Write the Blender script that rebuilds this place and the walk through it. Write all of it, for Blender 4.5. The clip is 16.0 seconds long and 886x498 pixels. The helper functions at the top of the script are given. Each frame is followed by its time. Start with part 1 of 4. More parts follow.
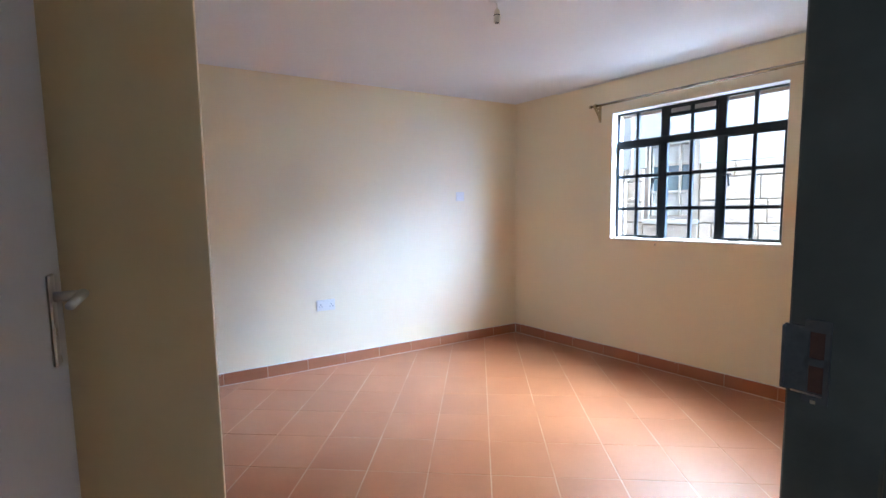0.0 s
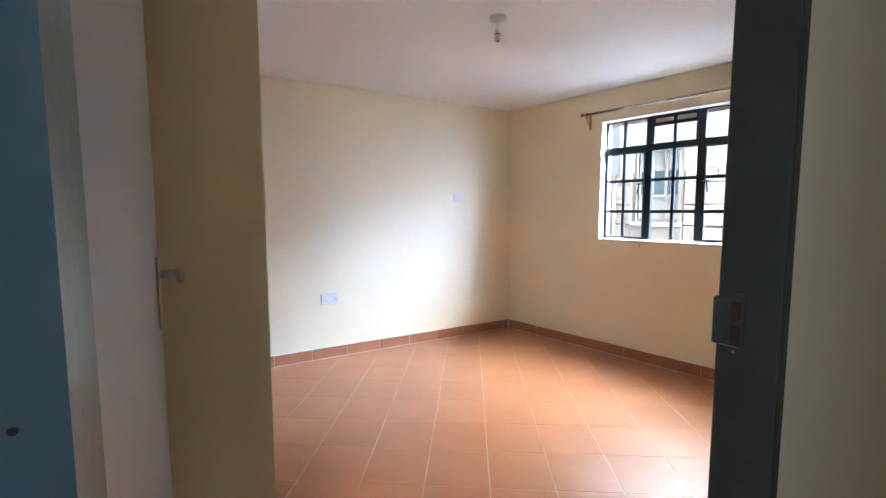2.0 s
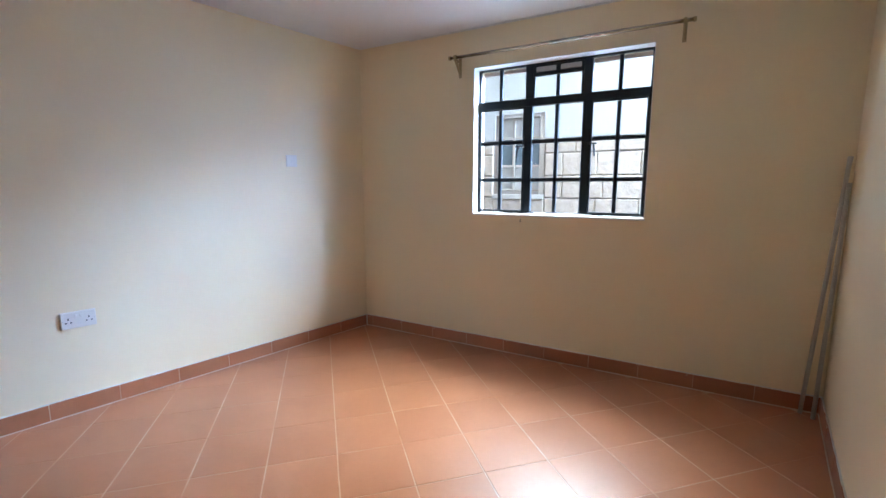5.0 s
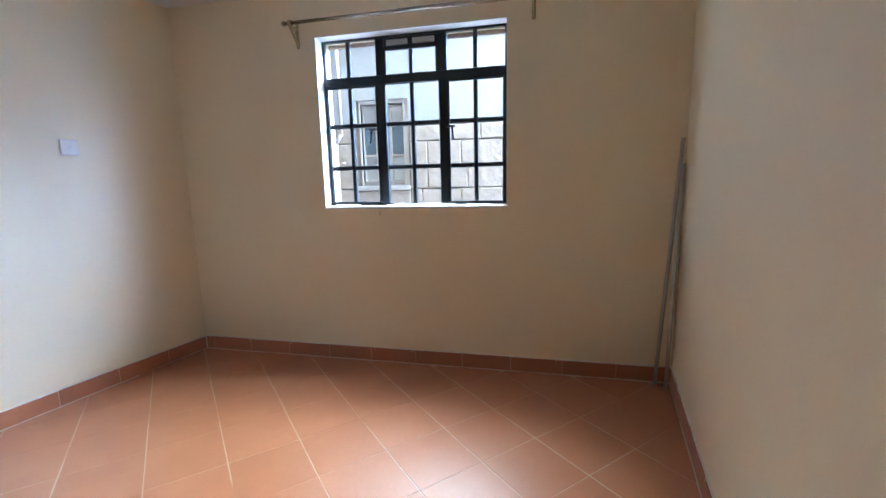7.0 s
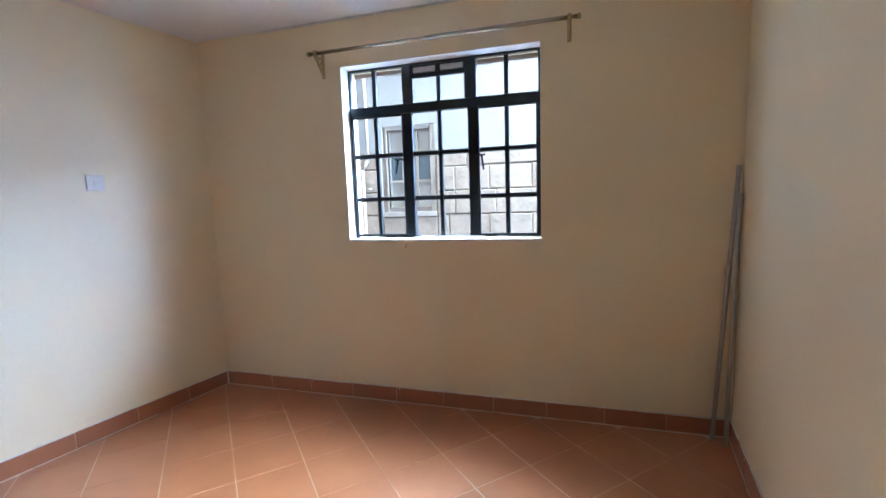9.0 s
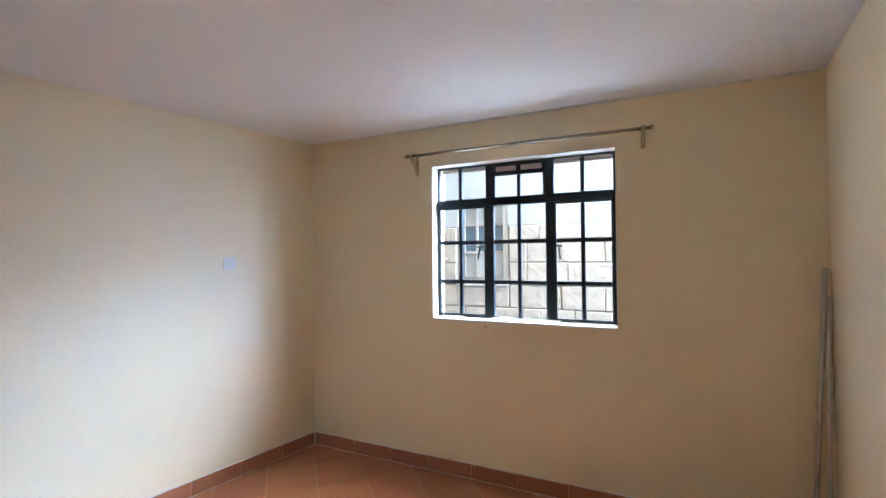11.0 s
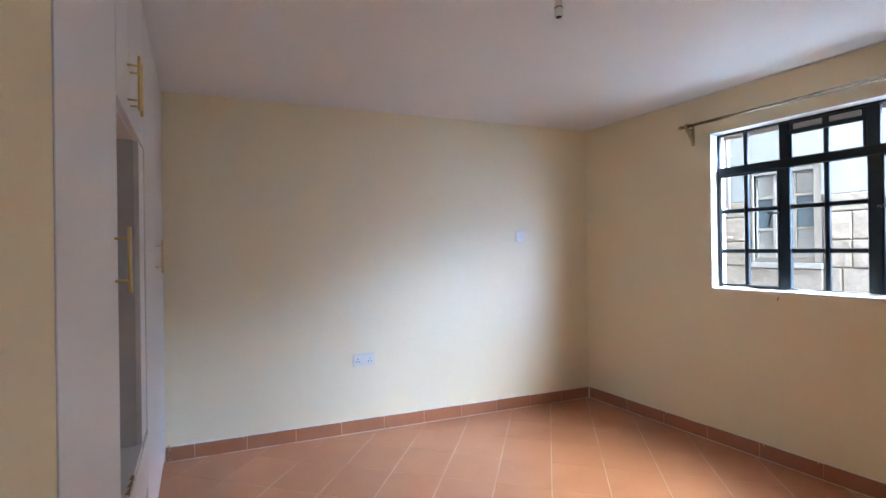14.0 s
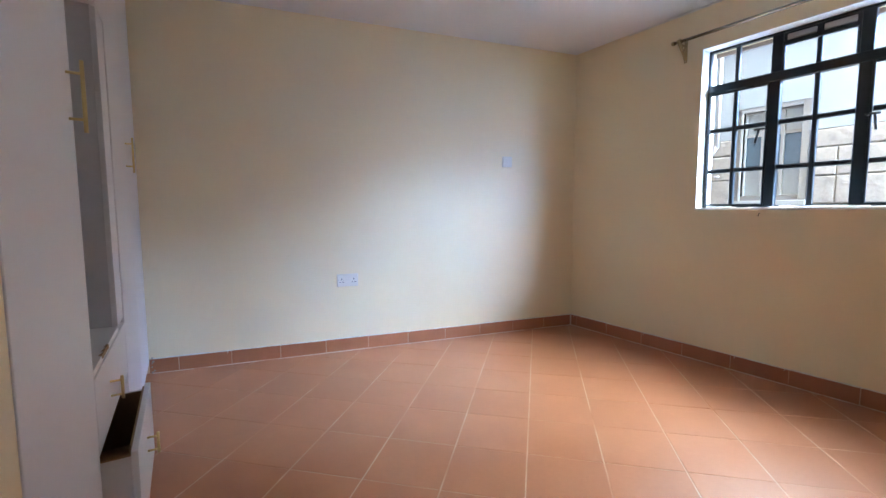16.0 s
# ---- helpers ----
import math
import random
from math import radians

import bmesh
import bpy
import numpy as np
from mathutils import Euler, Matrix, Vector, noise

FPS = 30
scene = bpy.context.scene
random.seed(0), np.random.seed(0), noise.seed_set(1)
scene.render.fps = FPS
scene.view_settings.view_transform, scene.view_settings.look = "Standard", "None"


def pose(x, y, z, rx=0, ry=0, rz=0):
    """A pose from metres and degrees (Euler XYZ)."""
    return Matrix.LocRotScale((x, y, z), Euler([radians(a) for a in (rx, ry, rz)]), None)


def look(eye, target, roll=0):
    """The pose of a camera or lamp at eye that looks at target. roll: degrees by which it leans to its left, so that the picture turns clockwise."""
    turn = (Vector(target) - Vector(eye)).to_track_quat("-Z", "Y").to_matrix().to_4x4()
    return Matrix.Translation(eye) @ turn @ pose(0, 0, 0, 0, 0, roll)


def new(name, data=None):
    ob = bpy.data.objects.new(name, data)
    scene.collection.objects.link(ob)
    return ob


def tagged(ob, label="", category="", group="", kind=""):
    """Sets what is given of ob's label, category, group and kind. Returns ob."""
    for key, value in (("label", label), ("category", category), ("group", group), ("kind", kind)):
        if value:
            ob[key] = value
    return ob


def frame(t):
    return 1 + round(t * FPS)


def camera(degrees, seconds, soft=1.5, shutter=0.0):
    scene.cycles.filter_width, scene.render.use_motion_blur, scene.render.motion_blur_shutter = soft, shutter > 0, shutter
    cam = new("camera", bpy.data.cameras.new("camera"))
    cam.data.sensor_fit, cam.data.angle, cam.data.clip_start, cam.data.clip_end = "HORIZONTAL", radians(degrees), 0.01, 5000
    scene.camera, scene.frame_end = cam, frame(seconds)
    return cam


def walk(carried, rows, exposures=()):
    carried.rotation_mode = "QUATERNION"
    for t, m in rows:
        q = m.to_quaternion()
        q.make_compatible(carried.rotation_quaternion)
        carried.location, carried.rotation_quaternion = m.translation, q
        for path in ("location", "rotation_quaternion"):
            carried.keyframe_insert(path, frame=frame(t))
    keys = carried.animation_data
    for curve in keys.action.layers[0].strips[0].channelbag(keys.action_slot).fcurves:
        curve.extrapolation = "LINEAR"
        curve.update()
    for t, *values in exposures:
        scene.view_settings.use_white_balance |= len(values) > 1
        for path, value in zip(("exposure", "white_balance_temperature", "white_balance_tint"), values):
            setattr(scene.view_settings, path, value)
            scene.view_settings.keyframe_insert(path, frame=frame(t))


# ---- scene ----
cam = camera(91.9, 16.0)
PATH = [
    (0, (-0.16, -0.138, 1.332), (1.127, 1.382, 1.153), -0.9),
    (0.5, (-0.29, -0.227, 1.316), (0.986, 1.303, 1.145), -0.6),
    (1, (-0.411, -0.294, 1.325), (0.87, 1.231, 1.149), -0.5),
    (1.5, (-0.445, -0.307, 1.328), (0.851, 1.206, 1.154), -0.3),
    (2, (-0.351, -0.261, 1.332), (0.967, 1.233, 1.154), -0.1),
    (2.5, (-0.193, -0.157, 1.307), (1.099, 1.358, 1.126), -0.3),
    (3, (-0.057, -0.077, 1.295), (1.197, 1.468, 1.09), -0.6),
    (3.5, (0.048, 0.014, 1.291), (1.311, 1.546, 1.047), -0.9),
    (4, (0.201, 0.193, 1.286), (1.64, 1.556, 1.021), -0.4),
    (4.5, (0.293, 0.314, 1.282), (1.886, 1.491, 1.008), -0.4),
    (5, (0.376, 0.362, 1.282), (2.104, 1.326, 0.988), 0.0),
    (7.5, (0.835, 0.376, 1.244), (2.767, 0.769, 0.907), -1.6),
    (8, (0.900, 0.400, 1.245), (2.838, 0.768, 0.902), -1.5),
    (8.5, (0.928, 0.423, 1.272), (2.841, 0.914, 0.954), -2.0),
    (10.8, (0.716, 0.439, 1.499), (2.57, 1.189, 1.521), -0.6),
    (11, (0.676, 0.445, 1.511), (2.491, 1.283, 1.539), -0.6),
    (11.5, (0.537, 0.458, 1.514), (2.273, 1.449, 1.568), -0.5),
    (12, (0.422, 0.411, 1.485), (2.054, 1.563, 1.57), -0.2),
    (12.5, (0.357, 0.385, 1.487), (1.878, 1.681, 1.571), -0.4),
    (13, (0.314, 0.338, 1.452), (1.655, 1.82, 1.532), -0.3),
    (13.5, (0.263, 0.258, 1.402), (1.365, 1.927, 1.461), -0.7),
    (14, (0.25, 0.202, 1.36), (1.288, 1.912, 1.363), -0.8),
    (14.5, (0.254, 0.194, 1.298), (1.279, 1.911, 1.251), -0.7),
    (15, (0.264, 0.197, 1.216), (1.258, 1.93, 1.13), -0.4),
    (15.5, (0.271, 0.195, 1.132), (1.25, 1.935, 1.01), -0.3),
    (16, (0.291, 0.199, 1.06), (1.364, 1.877, 0.881), -0.2),
]
EXPOSURE = [(0.0, 3.16, 6680, 10), (1.0, 3.29, 6780, 10), (1.5, 3.27, 7030, 10), (2.0, 3.28, 7230, 10), (3.0, 3.18, 6730, 10),
            (4.0, 2.84, 6790, 10), (5.0, 2.72, 6790, 10), (7.5, 2.6, 6540, 10), (8.5, 2.64, 6590, 10), (11.0, 2.83, 7210, 10),
            (12.5, 2.87, 7210, 10), (13.5, 2.85, 7160, 10), (14.5, 2.84, 6960, 10), (16.0, 2.76, 6860, 10)]
walk(cam, [(t, look(eye, target, roll)) for t, eye, target, roll in PATH], EXPOSURE)

# ---- daylight and added lamps ----
world = bpy.data.worlds.new("sky")
scene.world = world
world.use_nodes = True
wn = world.node_tree.nodes
sky = wn.new("ShaderNodeTexSky")
sky.sky_type = "NISHITA"
sky.sun_disc = False
sky.sun_elevation = radians(62)
sky.sun_rotation = radians(200)
sky.dust_density = 3.0
world.node_tree.links.new(sky.outputs[0], wn["Background"].inputs[0])
SKY = 0.026
wn["Background"].inputs[1].default_value = SKY

sun_data = bpy.data.lights.new("sun", "SUN")
sun_data.energy = 0.16
sun_data.angle = radians(15)
sun_data.color = (1.0, 0.97, 0.93)
sun = new("sun", sun_data)
sun.matrix_world = look((0, 0, 30), (5, 3.2, 12))

# added out-of-view lamp for the sky over the house opposite, shining through the window
sky_data = bpy.data.lights.new("sky_fill_lamp", "AREA")
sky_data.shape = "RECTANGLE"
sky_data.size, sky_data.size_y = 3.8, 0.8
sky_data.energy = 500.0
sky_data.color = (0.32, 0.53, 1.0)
sky_fill = new("sky_fill_lamp", sky_data)
sky_fill.matrix_world = look((5.33, -2.05, 3.44), (3.2, 0.6, 2.4))

# added fill lamp, unseen, as low sky at the alley end between the houses
alley_data = bpy.data.lights.new("alley_fill_lamp", "AREA")
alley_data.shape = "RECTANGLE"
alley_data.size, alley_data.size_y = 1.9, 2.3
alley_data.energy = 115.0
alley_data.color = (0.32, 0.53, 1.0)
alley = new("alley_fill_lamp", alley_data)
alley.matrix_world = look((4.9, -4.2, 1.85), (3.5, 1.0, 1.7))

# added unseen lamp beside the house opposite, giving the socket wall bluish light
side_data = bpy.data.lights.new("side_fill_lamp", "AREA")
side_data.shape = "RECTANGLE"
side_data.size, side_data.size_y = 3.0, 1.9
side_data.energy = 104.0
side_data.color = (0.32, 0.53, 1.0)
side_fill = new("side_fill_lamp", side_data)
side_fill.matrix_world = look((5.6, -2.66, 1.95), (3.4, 1.2, 1.7))

# added unseen weak lamp at the alley's other end, cooling the door wall
far_data = alley_data.copy()
far_data.name = "far_alley_fill_lamp"
far_data.energy = 18.0
far_end = new("far_alley_fill_lamp", far_data)
far_end.matrix_world = look((4.9, 5.9, 2.3), (3.5, 1.2, 1.6))

# added wide lamp, out of view above those, for the softer sky
soft_data = bpy.data.lights.new("soft_fill_lamp", "AREA")
soft_data.shape = "RECTANGLE"
soft_data.size, soft_data.size_y = 5.0, 2.2
soft_data.energy = 330.0
soft_data.color = (0.68, 0.84, 1.0)
soft_fill = new("soft_fill_lamp", soft_data)
soft_fill.matrix_world = look((5.45, 0.25, 4.45), (3.3, 1.0, 1.9))

# added fill lamp in a made-up opening at the corridor end, out of view
hall_fill = bpy.data.lights.new("corridor_fill_lamp", "AREA")
hall_fill.shape = "RECTANGLE"
hall_fill.size, hall_fill.size_y = 0.3, 1.6
hall_fill.energy = 1.12
hall_fill.color = (0.42, 0.60, 1.0)
hall = new("corridor_fill_lamp", hall_fill)
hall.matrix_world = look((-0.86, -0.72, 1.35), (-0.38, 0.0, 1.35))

# ---- materials ----


def material(name, color, rough=0.6, metal=0.0, spots=0.06, spot_scale=3.0, grain=0.03, grain_scale=60.0,
             bump=0.1, bump_scale=80.0, per_piece=0.0, tint=None, coat=0.0, gloss_shift=0.16):
    """A painted or solid surface: broad stains, fine grain, relief, and a shift from piece to piece."""
    m = bpy.data.materials.new(name)
    m.use_nodes = True
    n, l = m.node_tree.nodes, m.node_tree.links
    p = n["Principled BSDF"]
    p.inputs["Roughness"].default_value = rough
    p.inputs["Metallic"].default_value = metal
    p.inputs["Coat Weight"].default_value = coat
    at = n.new("ShaderNodeTexCoord")
    broad = n.new("ShaderNodeTexNoise")
    broad.inputs["Scale"].default_value = spot_scale
    broad.inputs["Detail"].default_value = 5
    fine = n.new("ShaderNodeTexNoise")
    fine.inputs["Scale"].default_value = grain_scale
    fine.inputs["Detail"].default_value = 4
    info = n.new("ShaderNodeObjectInfo")
    shift = n.new("ShaderNodeVectorMath")
    shift.operation = "MULTIPLY_ADD"
    l.new(info.outputs["Random"], shift.inputs[0])
    shift.inputs[1].default_value = (37.0, 19.0, 53.0)
    l.new(at.outputs["Object"], shift.inputs[2])
    for tex in (broad, fine):
        l.new(shift.outputs[0], tex.inputs["Vector"])
    a = n.new("ShaderNodeMath")
    a.operation = "MULTIPLY_ADD"
    l.new(broad.outputs["Fac"], a.inputs[0])
    a.inputs[1].default_value = 2 * spots
    a.inputs[2].default_value = 1 - spots
    b = n.new("ShaderNodeMath")
    b.operation = "MULTIPLY_ADD"
    l.new(fine.outputs["Fac"], b.inputs[0])
    b.inputs[1].default_value = 2 * grain
    b.inputs[2].default_value = -grain
    c = n.new("ShaderNodeMath")
    l.new(a.outputs[0], c.inputs[0])
    l.new(b.outputs[0], c.inputs[1])
    d = n.new("ShaderNodeMath")
    d.operation = "MULTIPLY_ADD"
    l.new(info.outputs["Random"], d.inputs[0])
    d.inputs[1].default_value = 2 * per_piece
    d.inputs[2].default_value = -per_piece
    e = n.new("ShaderNodeMath")
    l.new(c.outputs[0], e.inputs[0])
    l.new(d.outputs[0], e.inputs[1])
    mix = n.new("ShaderNodeMix")
    mix.data_type = "RGBA"
    mix.inputs["A"].default_value = (*color, 1)
    mix.inputs["B"].default_value = (*(tint or color), 1)
    ramp = n.new("ShaderNodeMapRange")
    ramp.inputs["From Min"].default_value = 0.45
    ramp.inputs["From Max"].default_value = 0.7
    l.new(broad.outputs["Fac"], ramp.inputs["Value"])
    l.new(ramp.outputs[0], mix.inputs["Factor"])
    mul = n.new("ShaderNodeVectorMath")
    mul.operation = "SCALE"
    l.new(mix.outputs["Result"], mul.inputs[0])
    l.new(e.outputs[0], mul.inputs["Scale"])
    l.new(mul.outputs[0], p.inputs["Base Color"])
    r = n.new("ShaderNodeMath")
    r.operation = "MULTIPLY_ADD"
    l.new(broad.outputs["Fac"], r.inputs[0])
    r.inputs[1].default_value = gloss_shift
    r.inputs[2].default_value = rough - 0.5 * gloss_shift
    l.new(r.outputs[0], p.inputs["Roughness"])
    if bump:
        relief = n.new("ShaderNodeTexNoise")
        relief.inputs["Scale"].default_value = bump_scale
        relief.inputs["Detail"].default_value = 3
        l.new(at.outputs["Object"], relief.inputs["Vector"])
        bm_node = n.new("ShaderNodeBump")
        bm_node.inputs["Strength"].default_value = bump
        bm_node.inputs["Distance"].default_value = 0.004
        l.new(relief.outputs["Fac"], bm_node.inputs["Height"])
        l.new(bm_node.outputs[0], p.inputs["Normal"])
    return m


def glass_material(name):
    m = bpy.data.materials.new(name)
    m.use_nodes = True
    p = m.node_tree.nodes["Principled BSDF"]
    p.inputs["Base Color"].default_value = (0.96, 0.98, 0.98, 1)
    p.inputs["Roughness"].default_value = 0.0
    p.inputs["Transmission Weight"].default_value = 1.0
    p.inputs["IOR"].default_value = 1.02
    return m


CREAM = material("cream_wall_paint", (0.84, 0.71, 0.475), 0.55, spots=0.035, spot_scale=1.6, grain=0.015, bump=0.12, bump_scale=45)
WHITE_CEIL = material("white_ceiling_paint", (0.80, 0.78, 0.77), 0.8, spots=0.03, spot_scale=1.5, bump=0.15, bump_scale=40)
REVEAL = material("white_reveal_paint", (0.82, 0.80, 0.76), 0.6, spots=0.05, spot_scale=6, bump=0.15)
TERRACOTTA = material("terracotta_tile", (0.455, 0.178, 0.084), 0.34, spots=0.09, spot_scale=2.6, grain=0.04, grain_scale=60,
                      bump=0.07, bump_scale=32, per_piece=0.035, tint=(0.48, 0.196, 0.097), gloss_shift=0.08)
TERRACOTTA.node_tree.nodes["Principled BSDF"].inputs["IOR"].default_value = 1.53
SKIRT = material("terracotta_skirting", (0.41, 0.155, 0.072), 0.42, spots=0.10, spot_scale=8, grain=0.05, per_piece=0.07, bump=0.06)
GROUT = material("pale_grout", (0.64, 0.47, 0.35), 0.9, spots=0.25, spot_scale=2.4, grain=0.15, grain_scale=14, bump=0.2, tint=(0.45, 0.20, 0.105))
PALE_MORTAR = material("pale_mortar", (0.66, 0.56, 0.46), 0.9, spots=0.25, spot_scale=9, grain=0.1, bump=0.2)
PLASTER = material("rough_plaster_bead", (0.74, 0.72, 0.66), 0.85, spots=0.2, spot_scale=20, grain=0.1, bump=0.5, bump_scale=60)
SCREED = material("cement_screed", (0.33, 0.31, 0.28), 0.9, spots=0.15, bump=0.3)
WHITE_BOARD = material("white_laminate_board", (0.74, 0.725, 0.735), 0.38, spots=0.025, spot_scale=2.5, grain=0.01, bump=0.02)
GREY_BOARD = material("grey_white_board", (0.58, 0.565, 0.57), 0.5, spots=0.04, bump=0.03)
BARE_BOARD = material("bare_chipboard", (0.30, 0.18, 0.09), 0.85, spots=0.15, spot_scale=25, grain=0.15, grain_scale=250, bump=0.3)
RAW_WOOD = material("raw_wood", (0.055, 0.02, 0.008), 0.9, spots=0.3, spot_scale=60, bump=0.4)
DARK_BOARD = material("dark_plinth_board", (0.06, 0.05, 0.05), 0.8, spots=0.2, bump=0.2)
BRASS = material("brushed_gold", (0.74, 0.58, 0.28), 0.30, 1.0, spots=0.04, bump=0.02)
CHROME = material("worn_steel", (0.55, 0.54, 0.52), 0.3, 1.0, spots=0.2, spot_scale=30, bump=0.05)
DULL_STEEL = material("dull_steel_tube", (0.46, 0.43, 0.39), 0.30, 0.95, spots=0.05, spot_scale=25, bump=0.0, gloss_shift=0.03)
ROD = material("bronzed_rod", (0.52, 0.47, 0.40), 0.22, 1.0, spots=0.15, spot_scale=30, bump=0.04)
BRACKET = material("antique_brass_bracket", (0.42, 0.32, 0.16), 0.4, 0.8, spots=0.3, spot_scale=60, bump=0.2)
BLACK_STEEL = material("black_gloss_window_paint", (0.010, 0.016, 0.019), 0.35, spots=0.2, spot_scale=30, bump=0.12, bump_scale=120)
BLUE_PAINT = material("blue_grey_gloss_paint", (0.076, 0.150, 0.160), 0.38, spots=0.14, spot_scale=9, grain=0.04, bump=0.16,
                      bump_scale=55, tint=(0.094, 0.160, 0.172), coat=0.3)
# frame paint with shade put into its colour, for the latch-side jamb
SHADED_PAINT = material("shaded_frame_paint", (0.034, 0.037, 0.026), 0.55, spots=0.3, spot_scale=11, grain=0.05, bump=0.18, bump_scale=55,
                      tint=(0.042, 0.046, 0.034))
# glossy frame paint for the bead, highlights partly put into its lighter base
BLUE_GLOSS = material("blue_grey_lit_gloss", (0.115, 0.20, 0.245), 0.12, spots=0.10, spot_scale=12, grain=0.03, bump=1.0,
                      bump_scale=48, coat=1.0)
PAINTED_STEEL = material("paint_smeared_steel", (0.07, 0.072, 0.066), 0.45, 0.5, spots=0.35, spot_scale=70, grain=0.1, bump=0.25)
DOOR_PAINT = material("pale_grey_door_paint", (0.39, 0.39, 0.39), 0.5, spots=0.05, bump=0.08)
PLASTIC = material("white_plastic", (0.74, 0.69, 0.61), 0.3, spots=0.02, bump=0.0)
IVORY = material("ivory_plastic", (0.74, 0.70, 0.60), 0.35, spots=0.03, bump=0.0)
BLACK = material("black_plastic", (0.012, 0.012, 0.012), 0.5, spots=0.1, bump=0.0)
CORD = material("white_flex", (0.75, 0.72, 0.66), 0.5, spots=0.03, bump=0.0)
STONE = material("grey_quarry_stone", (0.225, 0.188, 0.135), 0.9, spots=0.5, spot_scale=9, grain=0.22, grain_scale=40, bump=0.9,
                 bump_scale=26, per_piece=0.06, tint=(0.18, 0.148, 0.108))
TRIM_STONE = material("pale_dressed_stone", (0.225, 0.212, 0.17), 0.85, spots=0.15, spot_scale=8, grain=0.08, bump=0.3)
MORTAR = material("cement_mortar", (0.135, 0.118, 0.095), 0.95, spots=0.15, bump=0.3)
RENDER = material("pale_grey_render", (0.205, 0.212, 0.185), 0.85, spots=0.08, spot_scale=1.5, bump=0.2)
OUTSIDE = material("pink_outer_plaster", (0.36, 0.27, 0.24), 0.9, spots=0.12, bump=0.3)
FRAME_GREY = material("grey_window_timber", (0.20, 0.185, 0.145), 0.6, spots=0.12, bump=0.1)
DARK_PANE = material("dark_window_pane", (0.055, 0.09, 0.10), 0.12, spots=0.2, bump=0.0)
# pale base colour stands in for sky reflected in these panes
PALE_PANE = material("reflected_sky_pane", (0.225, 0.235, 0.205), 0.45, spots=0.2, bump=0.0)
PIPE = material("weathered_pvc_pipe", (0.30, 0.255, 0.20), 0.4, spots=0.06, bump=0.0)
SOIL = material("packed_earth", (0.20, 0.19, 0.18), 0.95, spots=0.3, spot_scale=2, bump=0.6)
ROOFING = material("red_roof_sheet", (0.35, 0.12, 0.09), 0.5, spots=0.15, bump=0.2)
GLASS = glass_material("clear_glass")

# ---- mesh helpers ----


def boxed(bm, lo, hi, bevel=0.0, m=None, segments=1):
    """Adds a box between two corners, its edges rounded by bevel."""
    c = [(a + b) / 2 for a, b in zip(lo, hi)]
    s = [abs(b - a) for a, b in zip(lo, hi)]
    mat = Matrix.Translation(c) @ Matrix.Diagonal((*s, 1))
    vs = bmesh.ops.create_cube(bm, size=1, matrix=mat)["verts"]
    if bevel:
        es = list({e for v in vs for e in v.link_edges})
        r = bmesh.ops.bevel(bm, geom=es, offset=bevel, segments=segments, affect="EDGES", profile=0.5)
        vs = list({v for f in r["faces"] for v in f.verts} | {v for v in vs if v.is_valid})
        vs = linked(vs)
    if m is not None:
        bmesh.ops.transform(bm, matrix=m, verts=vs)
    return vs


def linked(vs):
    seen, todo = set(vs), list(vs)
    while todo:
        v = todo.pop()
        for e in v.link_edges:
            o = e.other_vert(v)
            if o not in seen:
                seen.add(o)
                todo.append(o)
    return list(seen)


def rod(bm, a, b, r, sides=14, r2=None, caps=True):
    a, b = Vector(a), Vector(b)
    d = b - a
    m = Matrix.Translation((a + b) / 2) @ d.to_track_quat("Z", "Y").to_matrix().to_4x4()
    return bmesh.ops.create_cone(bm, cap_ends=caps, segments=sides, radius1=r, radius2=r if r2 is None else r2, depth=d.length, matrix=m)["verts"]


def prism(bm, plan, z0, z1):
    """An upright prism over a plan (a list of x, y, counter-clockwise)."""
    low = [bm.verts.new((x, y, z0)) for x, y in plan]
    top = [bm.verts.new((x, y, z1)) for x, y in plan]
    bm.faces.new(list(reversed(low)))
    bm.faces.new(top)
    for k in range(len(plan)):
        j = (k + 1) % len(plan)
        bm.faces.new((low[k], low[j], top[j], top[k]))


def lathe(bm, profile, sides=24, m=None):
    """Turns a profile of (radius, z) round the z axis."""
    rings = []
    for r, z in profile:
        rings.append([bm.verts.new((r * math.cos(2 * math.pi * k / sides), r * math.sin(2 * math.pi * k / sides), z)) for k in range(sides)])
    for a, b in zip(rings, rings[1:]):
        for k in range(sides):
            j = (k + 1) % sides
            bm.faces.new((a[k], a[j], b[j], b[k]))
    bm.faces.new(list(reversed(rings[0])))
    bm.faces.new(rings[-1])
    if m is not None:
        bmesh.ops.transform(bm, matrix=m, verts=[v for ring in rings for v in ring])


def mesh_of(name, bm, mat, smooth=False):
    me = bpy.data.meshes.new(name)
    bmesh.ops.recalc_face_normals(bm, faces=bm.faces)
    bm.to_mesh(me)
    bm.free()
    for one in (mat if isinstance(mat, (list, tuple)) else [mat]):
        me.materials.append(one)
    if smooth:
        for f in me.polygons:
            f.use_smooth = True
    return me


def part(name, bm, mat, parent=None, label="", smooth=False):
    ob = new(name, mesh_of(name, bm, mat, smooth))
    if parent is not None:
        ob.parent = parent
    if label:
        tagged(ob, label)
    return ob


def structure(name, bm, mat, label, category, smooth=False):
    return tagged(part(name, bm, mat, smooth=smooth), label, category, kind="structure")


def thing(name, label, category, m=None, group=""):
    ob = new(name)
    ob.empty_display_size = 0.1
    if m is not None:
        ob.matrix_world = m
    return tagged(ob, label, category, group)


# ---- the plan ----
HEIGHT = 2.42
XW = 3.40                       # window wall, room face
S_SLOPE = 0.209                 # socket wall leaves the window wall at an angle
D_SLOPE = 0.142                 # so does the door wall
D_ANG = -math.atan(D_SLOPE)
U = Vector((math.cos(D_ANG), math.sin(D_ANG)))
